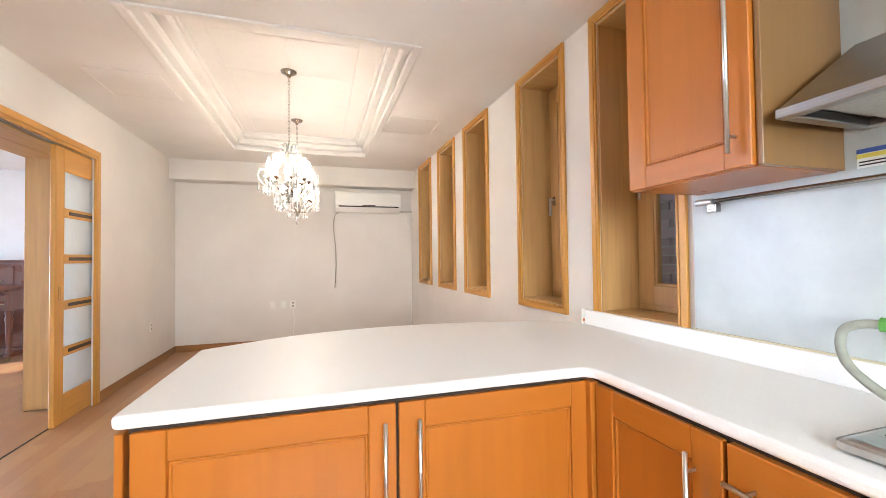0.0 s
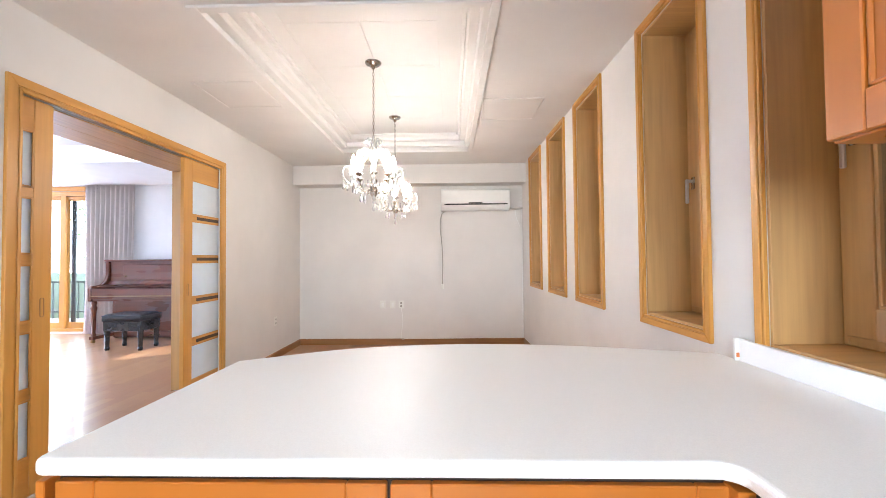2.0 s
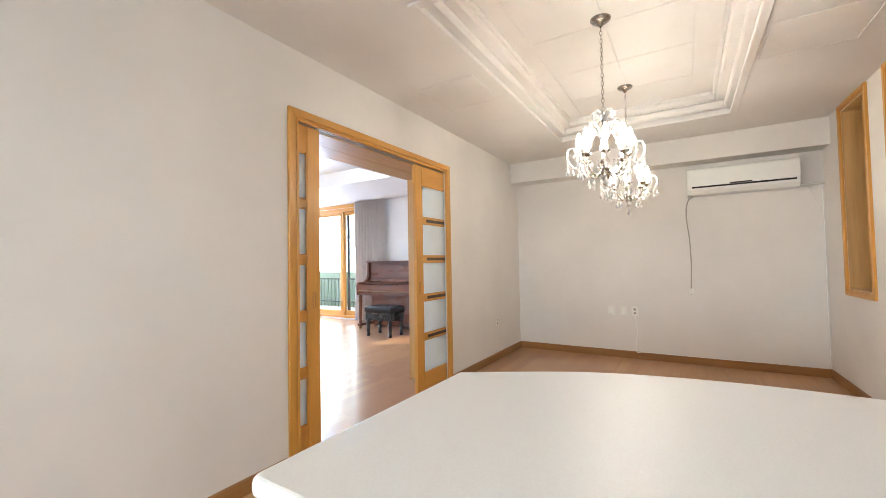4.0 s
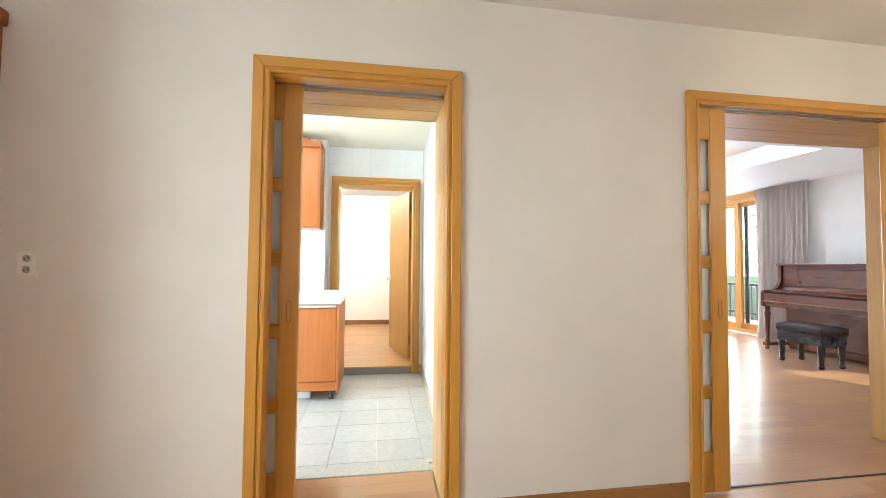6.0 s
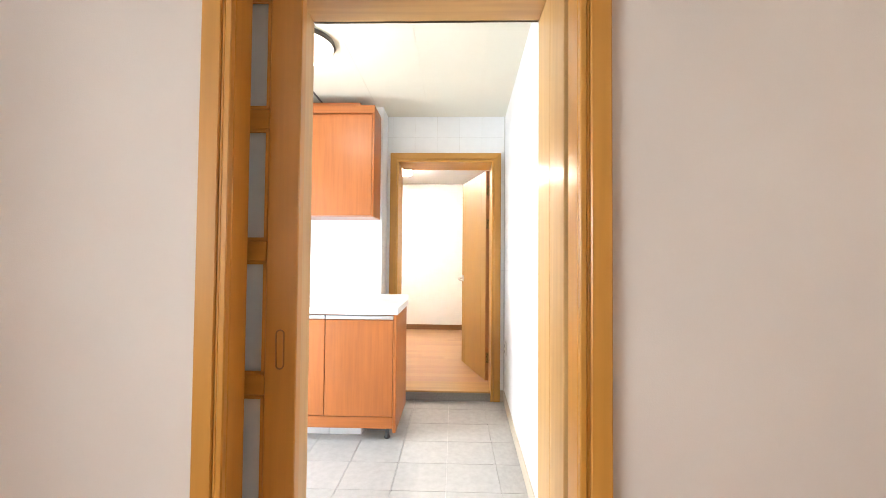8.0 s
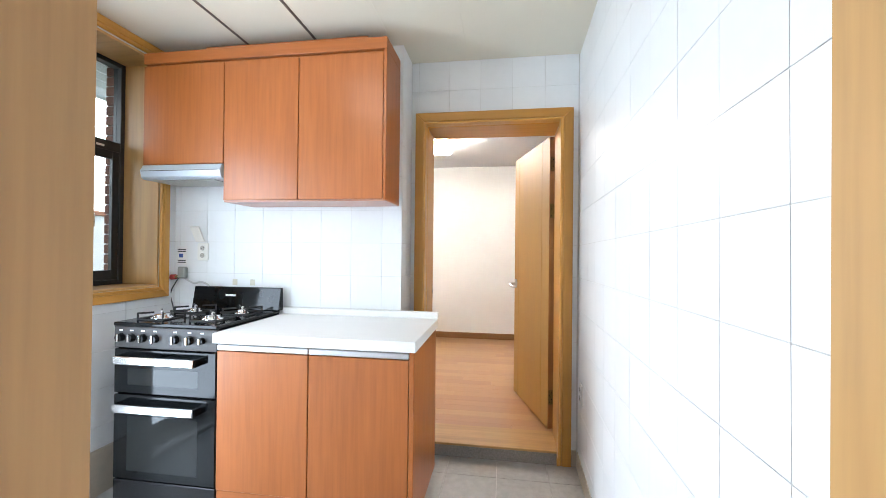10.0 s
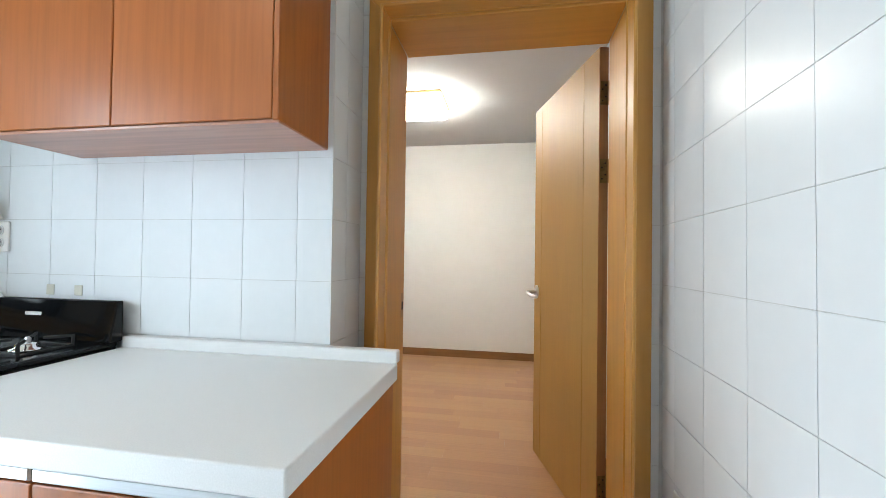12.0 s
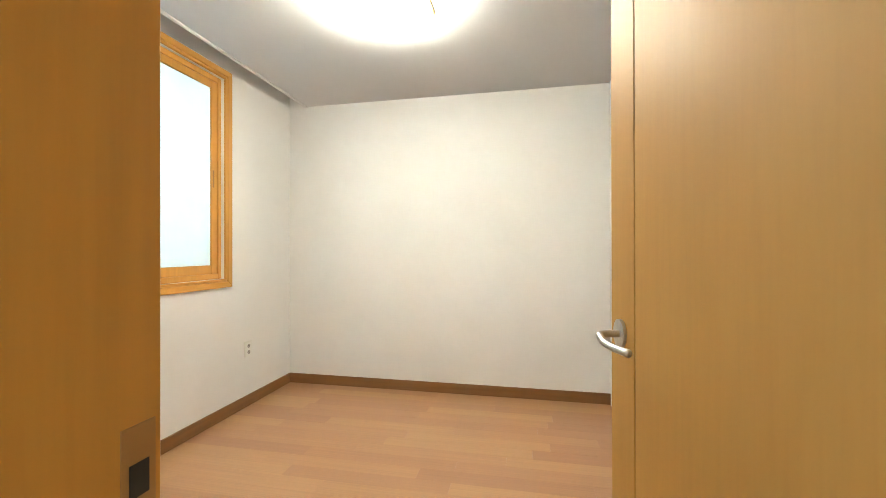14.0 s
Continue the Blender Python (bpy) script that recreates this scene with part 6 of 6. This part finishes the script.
LEAF = sheet_material("leaf", (0.2, 0.36, 0.1), 0.55, 0.6)
for k, (x, y, h, s) in enumerate(((-13.6, 19.0, 3.8, 1.5), (-18.6, 22.5, 4.4, 1.9), (-10.9, 18.0, 2.4, 1.2))):
    tree(x, y, h, k, s)

# neighbouring house and pier outside the utility window
nh = thing("neighbour_house", (-9, -6.5, -0.35), "white rendered neighbouring house wall with a coping", "house")
part("wall", box(-16, -3.0, -6.4, -7.4, -0.352, 1.9), plain("white_render", (0.75, 0.75, 0.74), 0.85, 0, 0.06, 2.0, 0.002, 80.0), nh)
part("coping", box(-16.1, -2.9, -6.34, -7.46, 1.9, 1.98, 0.01), plain("terracotta_coping", (0.35, 0.16, 0.10), 0.8, 0, 0.2), nh, "terracotta coping")
ev = thing("eave_soffit", (-4.2, -2.3, 2.72), "white boarded eave above the utility window", "eave")
for k in range(6):
    part("board", box(-6.5, -2.0, -1.93 - k * 0.14, -1.93 - k * 0.14 - 0.134, 2.70 - k * 0.004, 2.72 - k * 0.004, 0.002), WHITE, ev)
part("gutter", box(-6.5, -2.0, -2.77, -2.87, 2.62, 2.72, 0.01), WHITE, ev)


# ---- pieces: bricks, tiles, planks ----
def unit_mesh(name, material, bev):
    me = bpy.data.meshes.new(name)
    b = box(0, 1, 0, 1, 0, 1)
    if bev:
        bmesh.ops.bevel(b, geom=b.edges[:], offset=bev, segments=1, affect='EDGES')
    b.to_mesh(me)
    b.free()
    me.materials.append(material)
    return me


def piece(name, me, parent, x0, x1, y0, y1, z0, z1):
    ob = new(name, me)
    ob.parent = parent
    off = ORIGIN.get(parent.name, Vector((0, 0, 0)))
    ob.location = Vector((min(x0, x1), min(y0, y1), min(z0, z1))) - off
    ob.scale = (abs(x1 - x0), abs(y1 - y0), abs(z1 - z0))
    return ob


def clip(rects, holes):
    out = rects
    for h in holes:
        nxt = []
        for r in out:
            if r[0] >= h[1] or r[1] <= h[0] or r[2] >= h[3] or r[3] <= h[2]:
                nxt.append(r)
                continue
            for q in ((r[0], h[0], r[2], r[3]), (h[1], r[1], r[2], r[3]),
                      (max(r[0], h[0]), min(r[1], h[1]), r[2], h[2]), (max(r[0], h[0]), min(r[1], h[1]), h[3], r[3])):
                if q[1] - q[0] > 0.006 and q[3] - q[2] > 0.006:
                    nxt.append(q)
        out = nxt
    return out


TILE_ME = unit_mesh("tile", TILE, 0.006)
PZ = 0.204


def tile_wall(parent, axis, face, sgn, a0, a1, anchor, pitch, z0, z1, holes=(), PZ=PZ, AZ=1.186):
    k = math.floor((a0 - anchor) / pitch)
    j0 = math.floor((z0 - AZ) / PZ)
    for i in range(int((a1 - a0) / pitch) + 3):
        for j in range(int((z1 - z0) / PZ) + 3):
            r = (max(a0, anchor + (k + i) * pitch) + 0.001, min(a1, anchor + (k + i + 1) * pitch) - 0.001,
                 max(z0, AZ + (j0 + j) * PZ) + 0.001, min(z1, AZ + (j0 + j + 1) * PZ) - 0.001)
            if r[1] - r[0] < 0.008 or r[3] - r[2] < 0.008:
                continue
            for q in clip([r], holes):
                piece("tile", TILE_ME, parent, *slab(axis, face, face + sgn * UTW, *q))


tile_wall(W_N, 'y', UY1, -1, UX0, XLB, -3.602, 0.206, 0.06, UC, (), 0.2025, 1.187)
W_N.matrix_world = TILT @ CLIMB
tile_wall(W_S, 'y', UY0, 1, UBX, XLB, -3.53, 0.205, 0.10, UC, [(-4.22, -3.535, 1.04, 2.60), (-3.33, -2.43, -1, 2.19)])
tile_wall(W_B, 'x', UBX, 1, UY0 + UTW, UBY, -0.167, 0.1985, 0.10, UC)
tile_wall(W_B, 'y', UBY, 1, UX0 + UTW, UBX + UTW, -4.40, 0.205, 0.10, UC)
tile_wall(W_D, 'x', UX0, 1, UBY + UTW, UY1 - UTW, 0.21, 0.206, 0.10, UC, [(-0.008, 0.997, -1, 2.256)])
solid("tile_edge", box(UBX - 0.002, UBX + UTW + 0.001, UBY, UBY + UTW + 0.001, 0.99, UC), WHITE, "white edge bead on the tiled corner", "trim")

FT_ME = unit_mesh("floor_tile", FLOORTILE, 0.004)
floor_u = bpy.data.objects["floor_slab_utility"]
for i in range(9):
    for j in range(10):
        x = -4.625 + 0.303 * i
        y = -1.90 + 0.3055 * j
        r = (max(UX0, x) + 0.0015, min(XLB - 0.091, x + 0.303) - 0.0015, max(UY0, y) + 0.0015, min(UY1, y + 0.3055) - 0.0015)
        if r[1] - r[0] > 0.01 and r[3] - r[2] > 0.01:
            piece("floor_tile", FT_ME, floor_u, r[0], r[1], r[2], r[3], -0.01, 0.0)

PLANK_Y = piece_material("laminate_plank_y", (0.44, 0.238, 0.117), 0.09, 0.29, 1.0, 0.0005, 0.15, 'y', 0.006)
PL_ME = unit_mesh("plank", PLANK_Y, 0.0)


def planks(parent, x0, x1, y0, y1, top, width, length, seed, loose=True):
    rnd = random.Random(seed)
    x = x0
    rest = bmesh.new()
    while x < x1 - 0.004:
        w = min(width, x1 - x)
        y = y0 - rnd.random() * length
        while y < y1:
            e0, e1 = max(y0, y), min(y1, y + length)
            if e1 - e0 > 0.01:
                if loose:
                    piece("plank", PL_ME, parent, x + 0.0004, x + w - 0.0004, e0 + 0.0004, e1 - 0.0004, top - 0.012, top)
                else:
                    add_box(rest, x + 0.0004, x + w - 0.0004, e0 + 0.0004, e1 - 0.0004, top - 0.012, top)
            y += length
        x += width
    if loose:
        rest.free()
    else:
        part("planks", rest, PLANK_Y, parent, "wood laminate planks", kind="stuff")


fd = bpy.data.objects["floor_slab_dining"]
planks(fd, XL, -0.46, 0.0, YF, 0.0, 0.105, 0.9, 3)
planks(fd, XL, -0.46, YS, 0.0, 0.0, 0.105, 0.9, 4, False)
planks(fd, -0.46, XR, YS, YF, 0.0, 0.105, 0.9, 5, False)
planks(fd, XLB + 0.02, XL, UD[0], UD[1], 0.0, 0.105, 0.9, 6)
planks(fd, XLB, XL, LR[0], LR[1] + 0.02, 0.0, 0.105, 0.9, 7)
fv = bpy.data.objects["floor_slab_living"]
planks(fv, -6.4, XLB, 3.2, LY1, 0.0, 0.105, 0.9, 8)
planks(fv, LX0, -6.4, LY0, LY1, 0.0, 0.105, 0.9, 9, False)
planks(fv, -6.4, XLB, LY0, 3.2, 0.0, 0.105, 0.9, 10, False)
planks(bpy.data.objects["floor_slab_bedroom"], BX0, BX1, BY0, BY1, BF, 0.105, 0.9, 11)


def brick_wall(parent, me, axis, face, sgn, a0, a1, z0, z1):
    z, k = z0, 0
    while z < z1:
        a = a0 - (0.105 if k % 2 else 0)
        while a < a1:
            e0, e1 = max(a0, a), min(a1, a + 0.198)
            if e1 - e0 > 0.02:
                piece("brick", me, parent, *slab(axis, face, face + sgn * 0.012, e0, e1, z, min(z1, z + 0.062)))
            a += 0.21
        z += 0.072
        k += 1


NB = solid("brick_wall_outside", box(2.75, 3.0, -1.0, 7.0, -0.36, 4.0), MORTAR, "dark brick wall of the next house outside the slit windows", "wall")
brick_wall(NB, unit_mesh("brick", GREYBRICK, 0.02), 'x', 2.75, -1, 1.2, 3.2, 0.7, 2.6)
PR = solid("brick_pier", box(-4.70, -4.44, -2.05, -2.31, -0.36, 2.70), MORTAR, "red brick pier outside the utility window", "pier")
RB = unit_mesh("brick", BRICK, 0.02)
brick_wall(PR, RB, 'y', -2.05, 1, -4.70, -4.44, 0.8, 2.68)
brick_wall(PR, RB, 'x', -4.44, 1, -2.31, -2.05, 0.8, 2.68)
